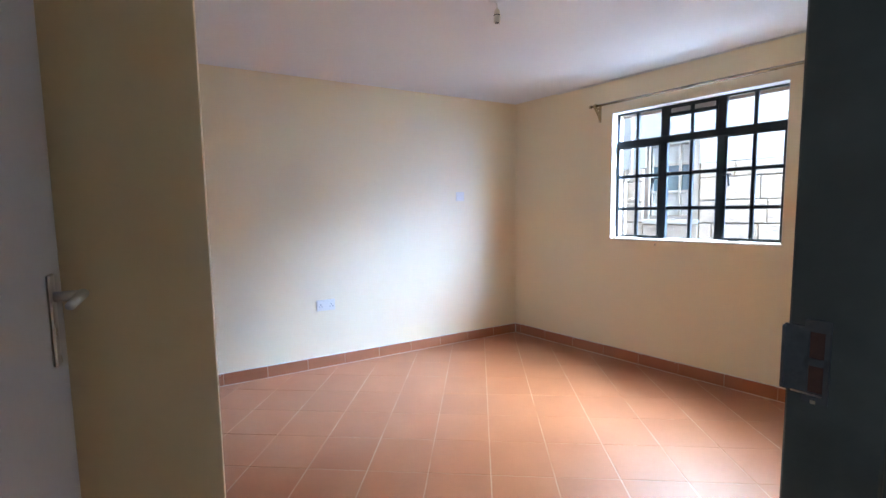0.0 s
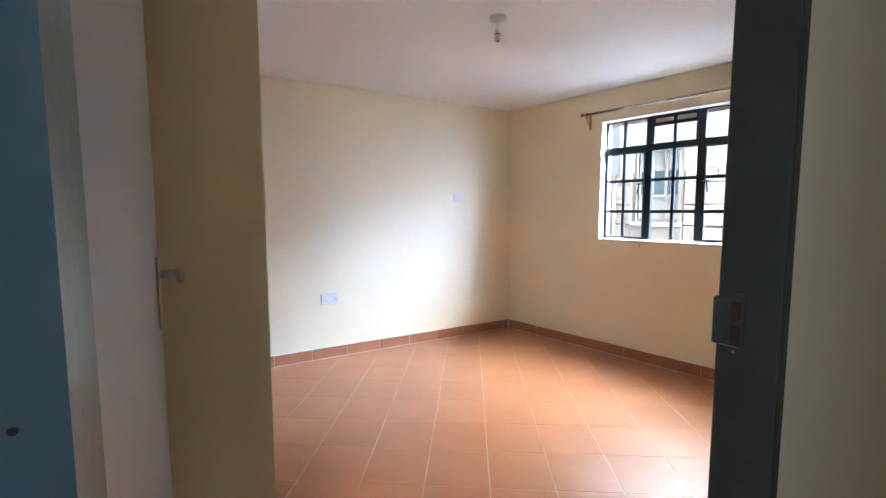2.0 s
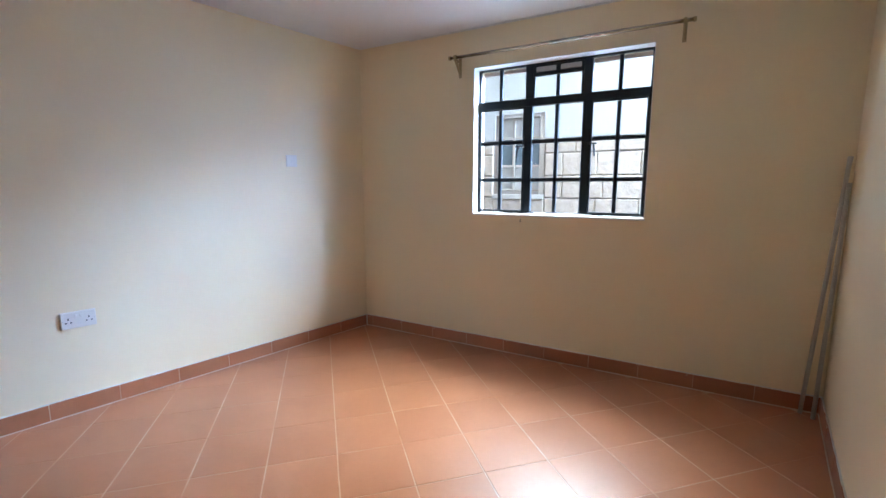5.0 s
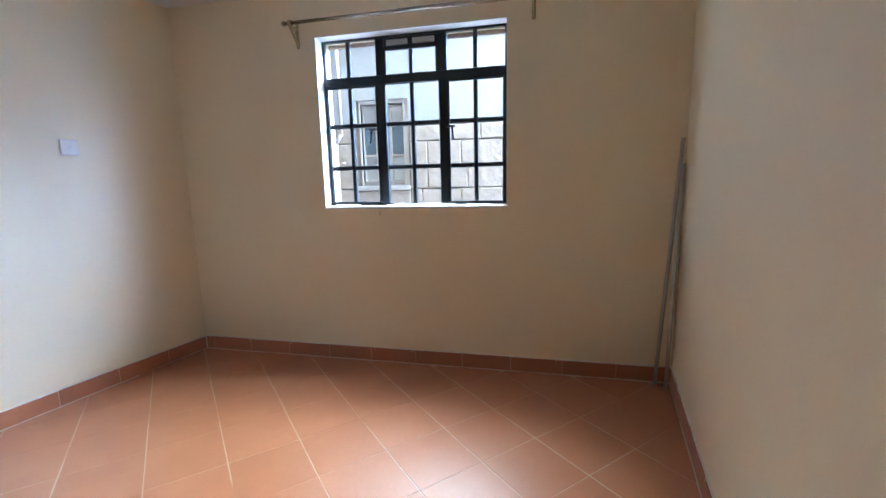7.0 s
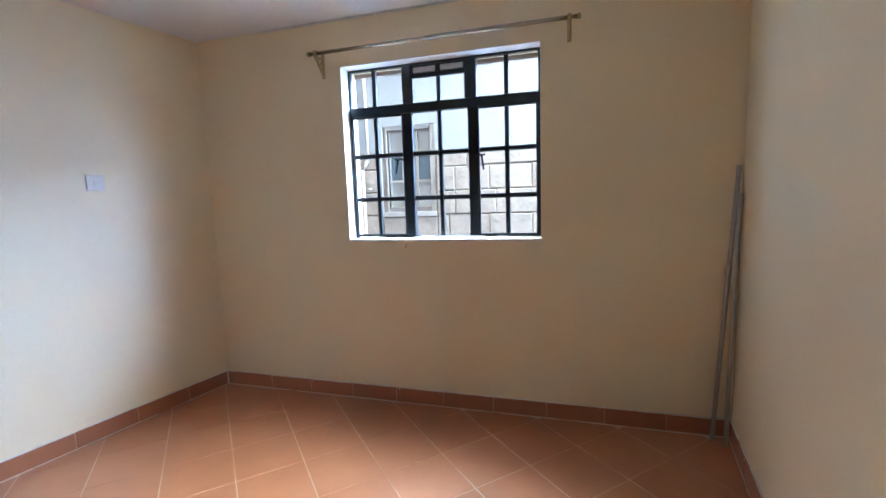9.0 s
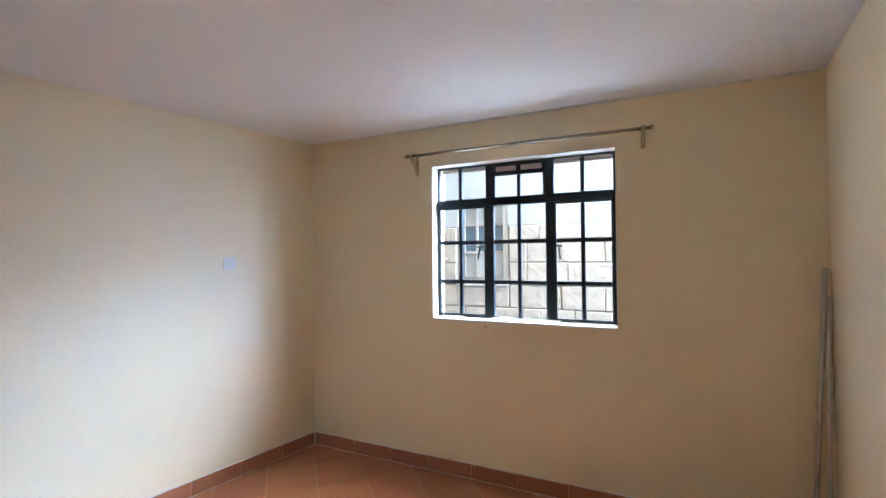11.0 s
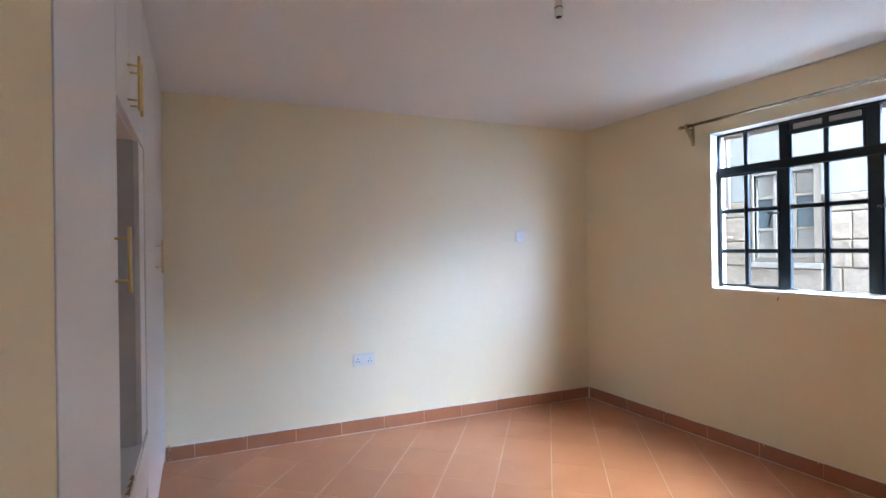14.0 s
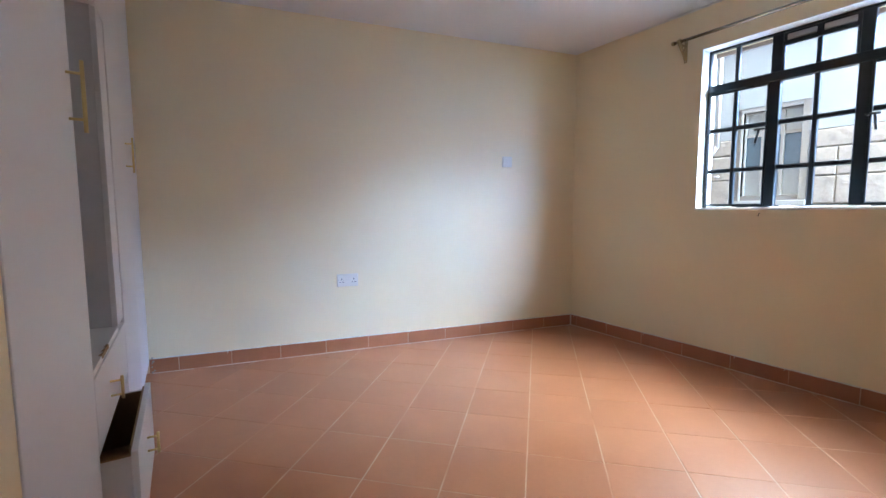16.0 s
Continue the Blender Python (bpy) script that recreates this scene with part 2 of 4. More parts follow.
N = Vector((-math.sin(D_ANG), math.cos(D_ANG)))
D0 = Vector((0.0, 0.078))
DOOR_M = pose(0, 0.078, 0, 0, 0, math.degrees(D_ANG))   # x along the door wall, y into the room


def dw(u, n):
    """A plan point by its place along and off the door wall."""
    p = D0 + u * U + n * N
    return (p.x, p.y)


def sock_y(x):
    return 2.86 + S_SLOPE * (XW - x)


WIN_Y0, WIN_Y1, WIN_Z0, WIN_Z1 = 0.573, 1.785, 1.063, 2.141
JL, JR = -0.344, 0.583          # clear opening of the door, along the door wall
OUT_L, OUT_R = -0.431, 0.597    # wall edges behind the door frame
DOOR_H = 2.03

# window wall with its opening
bm = bmesh.new()
x0, x1 = XW, XW + 0.19
ya, yb = -0.62, 3.05
boxed(bm, (x0, ya, 0), (x1, WIN_Y0, HEIGHT + 0.1))
boxed(bm, (x0, WIN_Y1, 0), (x1, yb, HEIGHT + 0.1))
boxed(bm, (x0, WIN_Y0, 0), (x1, WIN_Y1, WIN_Z0))
boxed(bm, (x0, WIN_Y0, WIN_Z1), (x1, WIN_Y1, HEIGHT + 0.1))
wall_e = structure("wall_east", bm, CREAM, "cream painted plaster wall around the steel window", "wall")

bm = bmesh.new()
prism(bm, [(XW + 0.19, -0.6), (XW + 0.205, -0.6), (XW + 0.205, WIN_Y0 - 0.002), (XW + 0.19, WIN_Y0 - 0.002)], -0.4, 4.0)
prism(bm, [(XW + 0.19, WIN_Y1 + 0.002), (XW + 0.205, WIN_Y1 + 0.002), (XW + 0.205, 3.6), (XW + 0.19, 3.6)], -0.4, 4.0)
prism(bm, [(XW + 0.19, WIN_Y0 - 0.002), (XW + 0.205, WIN_Y0 - 0.002), (XW + 0.205, WIN_Y1 + 0.002), (XW + 0.19, WIN_Y1 + 0.002)], -0.4, WIN_Z0 - 0.02)
prism(bm, [(XW + 0.19, WIN_Y0 - 0.002), (XW + 0.205, WIN_Y0 - 0.002), (XW + 0.205, WIN_Y1 + 0.002), (XW + 0.19, WIN_Y1 + 0.002)], WIN_Z1 - 0.026, 4.0)
structure("wall_outer_plaster", bm, OUTSIDE, "pinkish plaster on the outer face of the house", "wall")

# white-painted reveals of the window opening
bm = bmesh.new()
e = 0.004
boxed(bm, (x0 - 0.002, WIN_Y0, WIN_Z0), (x0 + 0.135, WIN_Y0 + e, WIN_Z1))
boxed(bm, (x0 - 0.002, WIN_Y1 - e, WIN_Z0), (x0 + 0.135, WIN_Y1, WIN_Z1))
boxed(bm, (x0 - 0.002, WIN_Y0, WIN_Z1 - e), (x0 + 0.135, WIN_Y1, WIN_Z1))
boxed(bm, (x0 - 0.004, WIN_Y0 - 0.004, WIN_Z0 - 0.006), (x0 + 0.135, WIN_Y1 + 0.004, WIN_Z0 + 0.008), 0.002)
structure("trim_window_reveal", bm, REVEAL, "white painted plaster reveal and sill of the window", "window reveal")

# socket wall
bm = bmesh.new()
prism(bm, [(XW - 0.0, sock_y(XW)), (XW, sock_y(XW) + 0.2), (-0.65, sock_y(-0.65) + 0.2), (-0.65, sock_y(-0.65))], 0, HEIGHT + 0.1)
wall_n = structure("wall_north", bm, CREAM, "cream painted plaster wall with socket and switch", "wall")

# door wall, in three pieces
bm = bmesh.new()
prism(bm, [dw(OUT_R, -0.098), dw(XW / U.x + 0.2, -0.098), dw(XW / U.x + 0.2, 0), dw(OUT_R, 0)], 0, HEIGHT + 0.1)
prism(bm, [dw(-1.7, -0.12), dw(OUT_L, -0.12), dw(OUT_L, 0), dw(-1.7, 0)], 0, HEIGHT + 0.1)
prism(bm, [dw(OUT_L, -0.12), dw(OUT_R, -0.12), dw(OUT_R, 0), dw(OUT_L, 0)], DOOR_H + 0.08, HEIGHT + 0.1)
wall_s = structure("wall_south", bm, CREAM, "cream painted plaster wall with the bedroom doorway", "wall")

# wall end beside the wardrobe, and the wall behind both
bm = bmesh.new()
prism(bm, [dw(-0.66, 0.848), dw(-0.063, 0.848), dw(-0.052, 0.975), dw(-0.66, 0.975)], 0, HEIGHT + 0.1)
structure("wall_stub", bm, CREAM, "short cream wall end between doorway and wardrobe", "wall")
bm = bmesh.new()
prism(bm, [(-0.65, 0.0), (-0.52, 0.0), (-0.52, sock_y(-0.52)), (-0.65, sock_y(-0.65))], 0, HEIGHT + 0.1)
structure("wall_west", bm, CREAM, "cream wall behind the open door and wardrobe", "wall")

# ceiling
bm = bmesh.new()
prism(bm, [(-3.2, -2.4), (XW + 0.18, -2.4), (XW + 0.18, 3.9), (-3.2, 3.9)], HEIGHT, HEIGHT + 0.12)
structure("ceiling", bm, WHITE_CEIL, "plain white painted ceiling slab", "ceiling")
bm = bmesh.new()
boxed(bm, (XW - 0.007, -0.38, HEIGHT - 0.012), (XW, 2.35, HEIGHT), 0.003)
structure("trim_ceiling_bead", bm, PLASTER, "thin pale plaster bead along wall and ceiling", "trim")

# corridor: unseen walls, depth set for bounce light, end opening added for the lamp
bm = bmesh.new()
prism(bm, [dw(-1.1, -1.87), dw(2.4, -1.87), dw(2.4, -1.75), dw(-1.1, -1.75)], 0, HEIGHT + 0.1)
prism(bm, [dw(2.2, -1.75), dw(2.35, -1.75), dw(2.35, -0.098), dw(2.2, -0.098)], 0, HEIGHT + 0.1)
prism(bm, [dw(-0.98, -1.75), dw(-0.86, -1.75), dw(-0.86, -0.95), dw(-0.98, -0.95)], 0, HEIGHT + 0.1)
prism(bm, [dw(-0.98, -0.22), dw(-0.86, -0.22), dw(-0.86, -0.12), dw(-0.98, -0.12)], 0, HEIGHT + 0.1)
prism(bm, [dw(-0.98, -0.95), dw(-0.86, -0.95), dw(-0.86, -0.22), dw(-0.98, -0.22)], 2.1, HEIGHT + 0.1)
structure("wall_corridor", bm, CREAM, "cream painted corridor walls outside the bedroom, unseen, with an added opening", "wall")

# outdoor ground
bm = bmesh.new()
prism(bm, [(-400, -400), (400, -400), (400, 400), (-400, 400)], -0.75, -0.55)
structure("ground", bm, SOIL, "packed bare earth between the houses", "ground")
# solid base under the house
bm = bmesh.new()
prism(bm, [(-3.2, -2.4), (XW + 0.19, -2.4), (XW + 0.19, 3.9), (-3.2, 3.9)], -0.6, -0.012)
structure("floor_base", bm, SCREED, "cement base slab under the tiled floor", "floor")


# ---- the window ----
def steel_window():
    w = tagged(new("window_1"), "black painted steel casement window with small panes", "window", kind="structure")
    xa, xb = 3.486, 3.518

    def bar(name, y0, y1, z0, z1, dx=0.0, grow=0.0, label=""):
        bm = bmesh.new()
        boxed(bm, (xa - dx, min(y0, y1), z0), (xb + grow, max(y0, y1), z1), 0.003)
        return part(name, bm, BLACK_STEEL, w, label)

    bar("outer_frame", WIN_Y0 + 0.004, WIN_Y0 + 0.020, WIN_Z0 + 0.008, WIN_Z1 - 0.004)
    bar("outer_frame", WIN_Y1 - 0.018, WIN_Y1 - 0.004, WIN_Z0 + 0.008, WIN_Z1 - 0.004)
    bar("outer_frame", WIN_Y0 + 0.020, WIN_Y1 - 0.018, WIN_Z0 + 0.008, WIN_Z0 + 0.024)
    bar("outer_frame", WIN_Y0 + 0.020, WIN_Y1 - 0.018, WIN_Z1 - 0.018, WIN_Z1 - 0.004)
    for c in (1.385, 0.977):
        bar("mullion", c - 0.028, c + 0.028, WIN_Z0 + 0.024, WIN_Z1 - 0.018, 0.006)
    bar("transom", WIN_Y0 + 0.020, WIN_Y1 - 0.018, 1.845, 1.902, 0.009)
    for c in (1.605, 1.182, 0.774):
        bar("glazing_bar", c - 0.013, c + 0.013, WIN_Z0 + 0.024, WIN_Z1 - 0.018, -0.002, -0.004)
    for z in (1.322, 1.597):
        bar("glazing_bar", WIN_Y0 + 0.020, WIN_Y1 - 0.018, z - 0.014, z + 0.014, -0.004, -0.004)
    # opening casements have a second frame line
    for y0, y1 in ((1.413, 1.767), (0.593, 0.949)):
        bm = bmesh.new()
        boxed(bm, (xa - 0.008, y0, 1.087), (xa + 0.006, y0 + 0.013, 1.845), 0.002)
        boxed(bm, (xa - 0.008, y1 - 0.013, 1.087), (xa + 0.006, y1, 1.845), 0.002)
        boxed(bm, (xa - 0.008, y0 + 0.013, 1.087), (xa + 0.006, y1 - 0.013, 1.098), 0.002)
        boxed(bm, (xa - 0.008, y0 + 0.013, 1.832), (xa + 0.006, y1 - 0.013, 1.845), 0.002)
        part("casement", bm, BLACK_STEEL, w)
    # the vent in the middle of the top row, tilted a little
    bm = bmesh.new()
    boxed(bm, (xa - 0.010, 1.005, 2.045), (xa + 0.010, 1.357, 2.070), 0.002)
    boxed(bm, (xa - 0.010, 1.005, 1.902), (xa + 0.010, 1.020, 2.045), 0.002)
    boxed(bm, (xa - 0.010, 1.342, 1.902), (xa + 0.010, 1.357, 2.045), 0.002)
    boxed(bm, (xa + 0.010, 1.005, 2.064), (xa + 0.016, 1.357, 2.126))
    part("vent_sash", bm, BLACK_STEEL, w)
    bm = bmesh.new()
    for y0, y1 in ((1.025, 1.165), (1.198, 1.337)):
        boxed(bm, (xa - 0.006, y0, 2.074), (xa + 0.004, y1, 2.108), 0.003)
    part("vent_flap", bm, DULL_STEEL, w, "dull grey metal vent flaps")
    # panes
    edges_y = [(1.413, 1.592), (1.618, 1.767)], [(1.005, 1.169), (1.195, 1.357)], [(0.593, 0.761), (0.787, 0.949)]
    edges_z = (1.087, 1.308), (1.336, 1.583), (1.611, 1.845), (1.902, 2.120)
    for group in edges_y:
        for y0, y1 in group:
            for z0, z1 in edges_z:
                bm = bmesh.new()
                boxed(bm, (3.500, y0 - 0.003, z0 - 0.003), (3.503, y1 + 0.003, z1 + 0.003))
                p = part("pane", bm, GLASS, w)
                bm = bmesh.new()
                for ky, sy in ((y0, 1), (y1, -1)):
                    for kz, sz in ((z0, 1), (z1, -1)):
                        leg_y, leg_z = random.uniform(0.006, 0.013), random.uniform(0.005, 0.012)
                        tri = [(ky - 0.002 * sy, kz - 0.002 * sz), (ky + leg_y * sy, kz - 0.002 * sz),
                               (ky + 0.32 * leg_y * sy, kz + 0.32 * leg_z * sz), (ky - 0.002 * sy, kz + leg_z * sz)]
                        near = [bm.verts.new((3.4915, a, b)) for a, b in tri]
                        far = [bm.verts.new((3.4995, a, b)) for a, b in tri]
                        bm.faces.new(near)
                        bm.faces.new(list(reversed(far)))
                        for a in range(4):
                            bm.faces.new((near[a], near[(a + 1) % 4], far[(a + 1) % 4], far[a]))
                part("putty", bm, BLACK_STEEL, p)
                p.visible_shadow = False
    # stay handles: a plate, a short arm and a drooping grip
    for y, s in ((1.425, 1), (0.940, -1)):
        bm = bmesh.new()
        boxed(bm, (3.444, min(y - 0.018 * s, y + 0.045 * s), 1.556), (3.458, max(y - 0.018 * s, y + 0.045 * s), 1.568), 0.003)
        rod(bm, (3.451, y + 0.022 * s, 1.560), (3.437, y + 0.034 * s, 1.475), 0.007, 10, 0.006)
        rod(bm, (3.451, y - 0.010 * s, 1.562), (3.484, y - 0.010 * s, 1.562), 0.006, 10)
        part("handle", bm, BLACK_STEEL, w, "black casement handle")
    # lumps of white paint and mortar along the foot of the frame
    bm = bmesh.new()
    y = WIN_Y0 + 0.01
    while y < WIN_Y1 - 0.04:
        step = random.uniform(0.025, 0.075)
        boxed(bm, (3.470, y, WIN_Z0 + 0.008), (3.488 + random.uniform(0.0, 0.004), y + step, WIN_Z0 + random.uniform(0.011, 0.021)), 0.003)
        y += step
    part("sill_mortar", bm, REVEAL, w, "rough white mortar along the sill")
    return w


steel_window()


# ---- the doorway ----
def door_frame():
    f = tagged(new("door_frame"), "blue-grey gloss painted timber door frame, chipped", "door frame", kind="structure")
    f.matrix_world = DOOR_M

    def jamb(side):
        s = 1 if side < 0 else -1
        edge = JL if side < 0 else JR
        wall = OUT_L if side < 0 else OUT_R
        bm = bmesh.new()
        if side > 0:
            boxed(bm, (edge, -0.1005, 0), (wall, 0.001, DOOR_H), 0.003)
            part("jamb", bm, SHADED_PAINT, f, "latch-side jamb, green-grey with shade in its colour")
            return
        # outer flat, a groove for the bead, and a splayed flat that runs to the door
        prism(bm, [(wall, -0.122), (wall + 0.021, -0.122), (wall + 0.023, -0.106), (wall + 0.043, -0.106), (wall + 0.045, -0.104), (wall + 0.082, -0.066), (edge + 0.001, 0.002), (wall, 0.002)], 0, DOOR_H)
        part("jamb", bm, BLUE_PAINT, f)
        bm = bmesh.new()
        rod(bm, (wall + 0.0245, -0.1175, 0.0), (wall + 0.0245, -0.1175, DOOR_H), 0.0055, 20)
        rod(bm, (wall + 0.0355, -0.110, 0.0), (wall + 0.0355, -0.110, DOOR_H), 0.0085, 24)
        part("bead", bm, BLUE_GLOSS, f, "rounded glossy bead moulding", smooth=True)

    jamb(-1)
    jamb(1)
    bm = bmesh.new()
    boxed(bm, (OUT_L, -0.120, DOOR_H + 0.03), (OUT_R, 0.010, DOOR_H + 0.08), 0.004)
    boxed(bm, (JL, -0.058, DOOR_H), (JR, 0.010, DOOR_H + 0.03), 0.004)
    part("head", bm, BLUE_PAINT, f)
    # strike plate with two bolt holes in the latch-side jamb
    bm = bmesh.new()
    x, z = JR, 1.068
    boxed(bm, (x - 0.0025, -0.046, z), (x, -0.018, z + 0.014))
    boxed(bm, (x - 0.0025, -0.046, z + 0.050), (x, -0.018, z + 0.060))
    boxed(bm, (x - 0.0025, -0.046, z + 0.096), (x, -0.018, z + 0.112))
    boxed(bm, (x - 0.0025, -0.024, z + 0.014), (x, -0.018, z + 0.096))
    boxed(bm, (x - 0.0025, -0.046, z + 0.014), (x, -0.040, z + 0.096))
    boxed(bm, (x - 0.0025, -0.018, z + 0.010), (x + 0.001, 0.004, z + 0.102))
    boxed(bm, (x - 0.008, 0.002, z + 0.012), (x - 0.001, 0.005, z + 0.100))
    plate = part("strike_plate", bm, PAINTED_STEEL, f, "worn steel strike plate with bolt holes")
    bm = bmesh.new()
    boxed(bm, (x - 0.0042, -0.040, z + 0.0095), (x - 0.0024, -0.006, z + 0.0120), 0.0006)
    boxed(bm, (x - 0.0040, -0.034, z - 0.0010), (x - 0.0024, -0.028, z + 0.0040), 0.0006)
    part("bare_edge", bm, CHROME, plate, "bright bare steel edge")
    bm = bmesh.new()
    boxed(bm, (x - 0.001, -0.040, z + 0.014), (x + 0.001, -0.024, z + 0.050))
    boxed(bm, (x - 0.001, -0.040, z + 0.060), (x + 0.001, -0.024, z + 0.096))
    part("bolt_hole", bm, RAW_WOOD, f, "raw reddish wood inside the bolt holes")
    bm = bmesh.new()
    rod(bm, (OUT_L + 0.0618, -0.0880, 1.220), (OUT_L + 0.0632, -0.0896, 1.220), 0.0022, 10)
    part("nail_hole", bm, BLACK, f)
    # ragged plaster edges where the frame meets the wall
    for edge, s in ((OUT_L, -1), (OUT_R, 1)):
        bm = bmesh.new()
        rows, last = 60, None
        face = -0.120 if s < 0 else -0.098
        for k in range(rows + 1):
            z = DOOR_H * k / rows
            wide = 0.001 + 0.006 * noise.noise((0.3, 5.0 * s, z * 7.0)) + 0.004 * noise.noise((4.0, s, z * 23.0))
            bulge = 0.0018 + 0.001 * noise.noise((9.0, s, z * 15.0))
            pts = [bm.verts.new((edge + s * 0.030, face - 0.0002, z)), bm.verts.new((edge + s * 0.010, face - bulge, z)),
                   bm.verts.new((edge - s * wide, face - 0.0025 - bulge, z)), bm.verts.new((edge - s * (wide + 0.004), face - 0.0015, z))]
            if last:
                for a in range(3):
                    bm.faces.new((last[a], last[a + 1], pts[a + 1], pts[a]))
            last = pts
        # the right edge takes the jamb's shaded colour
        part("plaster_edge", bm, CREAM if s < 0 else SHADED_PAINT, f, "ragged pale plaster edge along the frame" if s < 0 else "ragged wall edge in the shaded jamb colour")
    return f


door_frame()


def lever_handle(parent):
    h = part("handle_plate", box_bm((0.0, 0.700, 1.075), (0.006, 0.730, 1.235), 0.003), CHROME, parent, "worn chrome lever handle plate")
    bm = bmesh.new()
    rod(bm, (0.004, 0.715, 1.195), (0.045, 0.715, 1.195), 0.009)
    part("lever_neck", bm, CHROME, h, smooth=True)
    bm = bmesh.new()
    rod(bm, (0.043, 0.722, 1.196), (0.046, 0.622, 1.192), 0.009, 14, 0.007)
    part("lever", bm, CHROME, h, smooth=True)
    return h


def box_bm(lo, hi, bevel=0.0):
    bm = bmesh.new()
    boxed(bm, lo, hi, bevel)
    return bm


def bedroom_door():
    d = tagged(new("door_1"), "pale grey flush timber door standing open", "door", kind="structure")
    d.matrix_world = DOOR_M @ pose(JL - 0.001, 0.016, 0, 0, 0, -2.6)
    part("leaf", box_bm((-0.040, 0.0, 0.012), (0.0, 0.790, DOOR_H - 0.004), 0.002), DOOR_PAINT, d)
    lever_handle(d)
    bm = bmesh.new()
    for z in (0.25, 1.0, 1.78):
        rod(bm, (0.004, -0.002, z - 0.05), (0.004, -0.002, z + 0.05), 0.006, 10)
    part("hinge", bm, CHROME, d)
    return d


bedroom_door()


# ---- built-in wardrobe ----
W_ANG = -1.22
WARD_M = pose(0.086, 1.062, 0, 0, 0, W_ANG)     # y along the fronts, x out into the room


def bar_handle(parent, y, z, length=0.175, x=0.0):
    bm = bmesh.new()
    rod(bm, (x + 0.032, y, z - length / 2), (x + 0.032, y, z + length / 2), 0.0048, 12)
    for dz in (-0.32 * length, 0.32 * length):
        rod(bm, (x, y, z + dz), (x + 0.032, y, z + dz), 0.0036, 10)
    return part("handle", bm, BRASS, parent, "slim gold bar handle", smooth=True)


def wardrobe_tall(name, label, y0, y1, doors):
    w = thing(name, label, "wardrobe", WARD_M)
    part("body", box_bm((-0.55, y0, 0.09), (-0.020, y1, HEIGHT - 0.004), 0.001), WHITE_BOARD, w)
    part("plinth", box_bm((-0.53, y0 + 0.004, 0.0), (-0.05, y1 - 0.004, 0.09)), DARK_BOARD, w, "dark recessed plinth")
    for d0, d1, hy in doors:
        d = part("door", box_bm((-0.018, d0 + 0.0015, 0.075), (0.0, d1 - 0.0015, HEIGHT - 0.010), 0.0015), WHITE_BOARD, w)
        if hy is not None:
            bar_handle(d, hy, 1.345)
    return w


wardrobe_tall("wardrobe", "tall white laminate wardrobe with one gold-handled door", 0.001, 0.600, [(-0.001, 0.598, 0.545)])
wardrobe_tall("wardrobe", "tall white laminate wardrobe with two doors", 1.340, 2.468, [(1.342, 1.897, 1.852), (1.897, 2.464, None)])


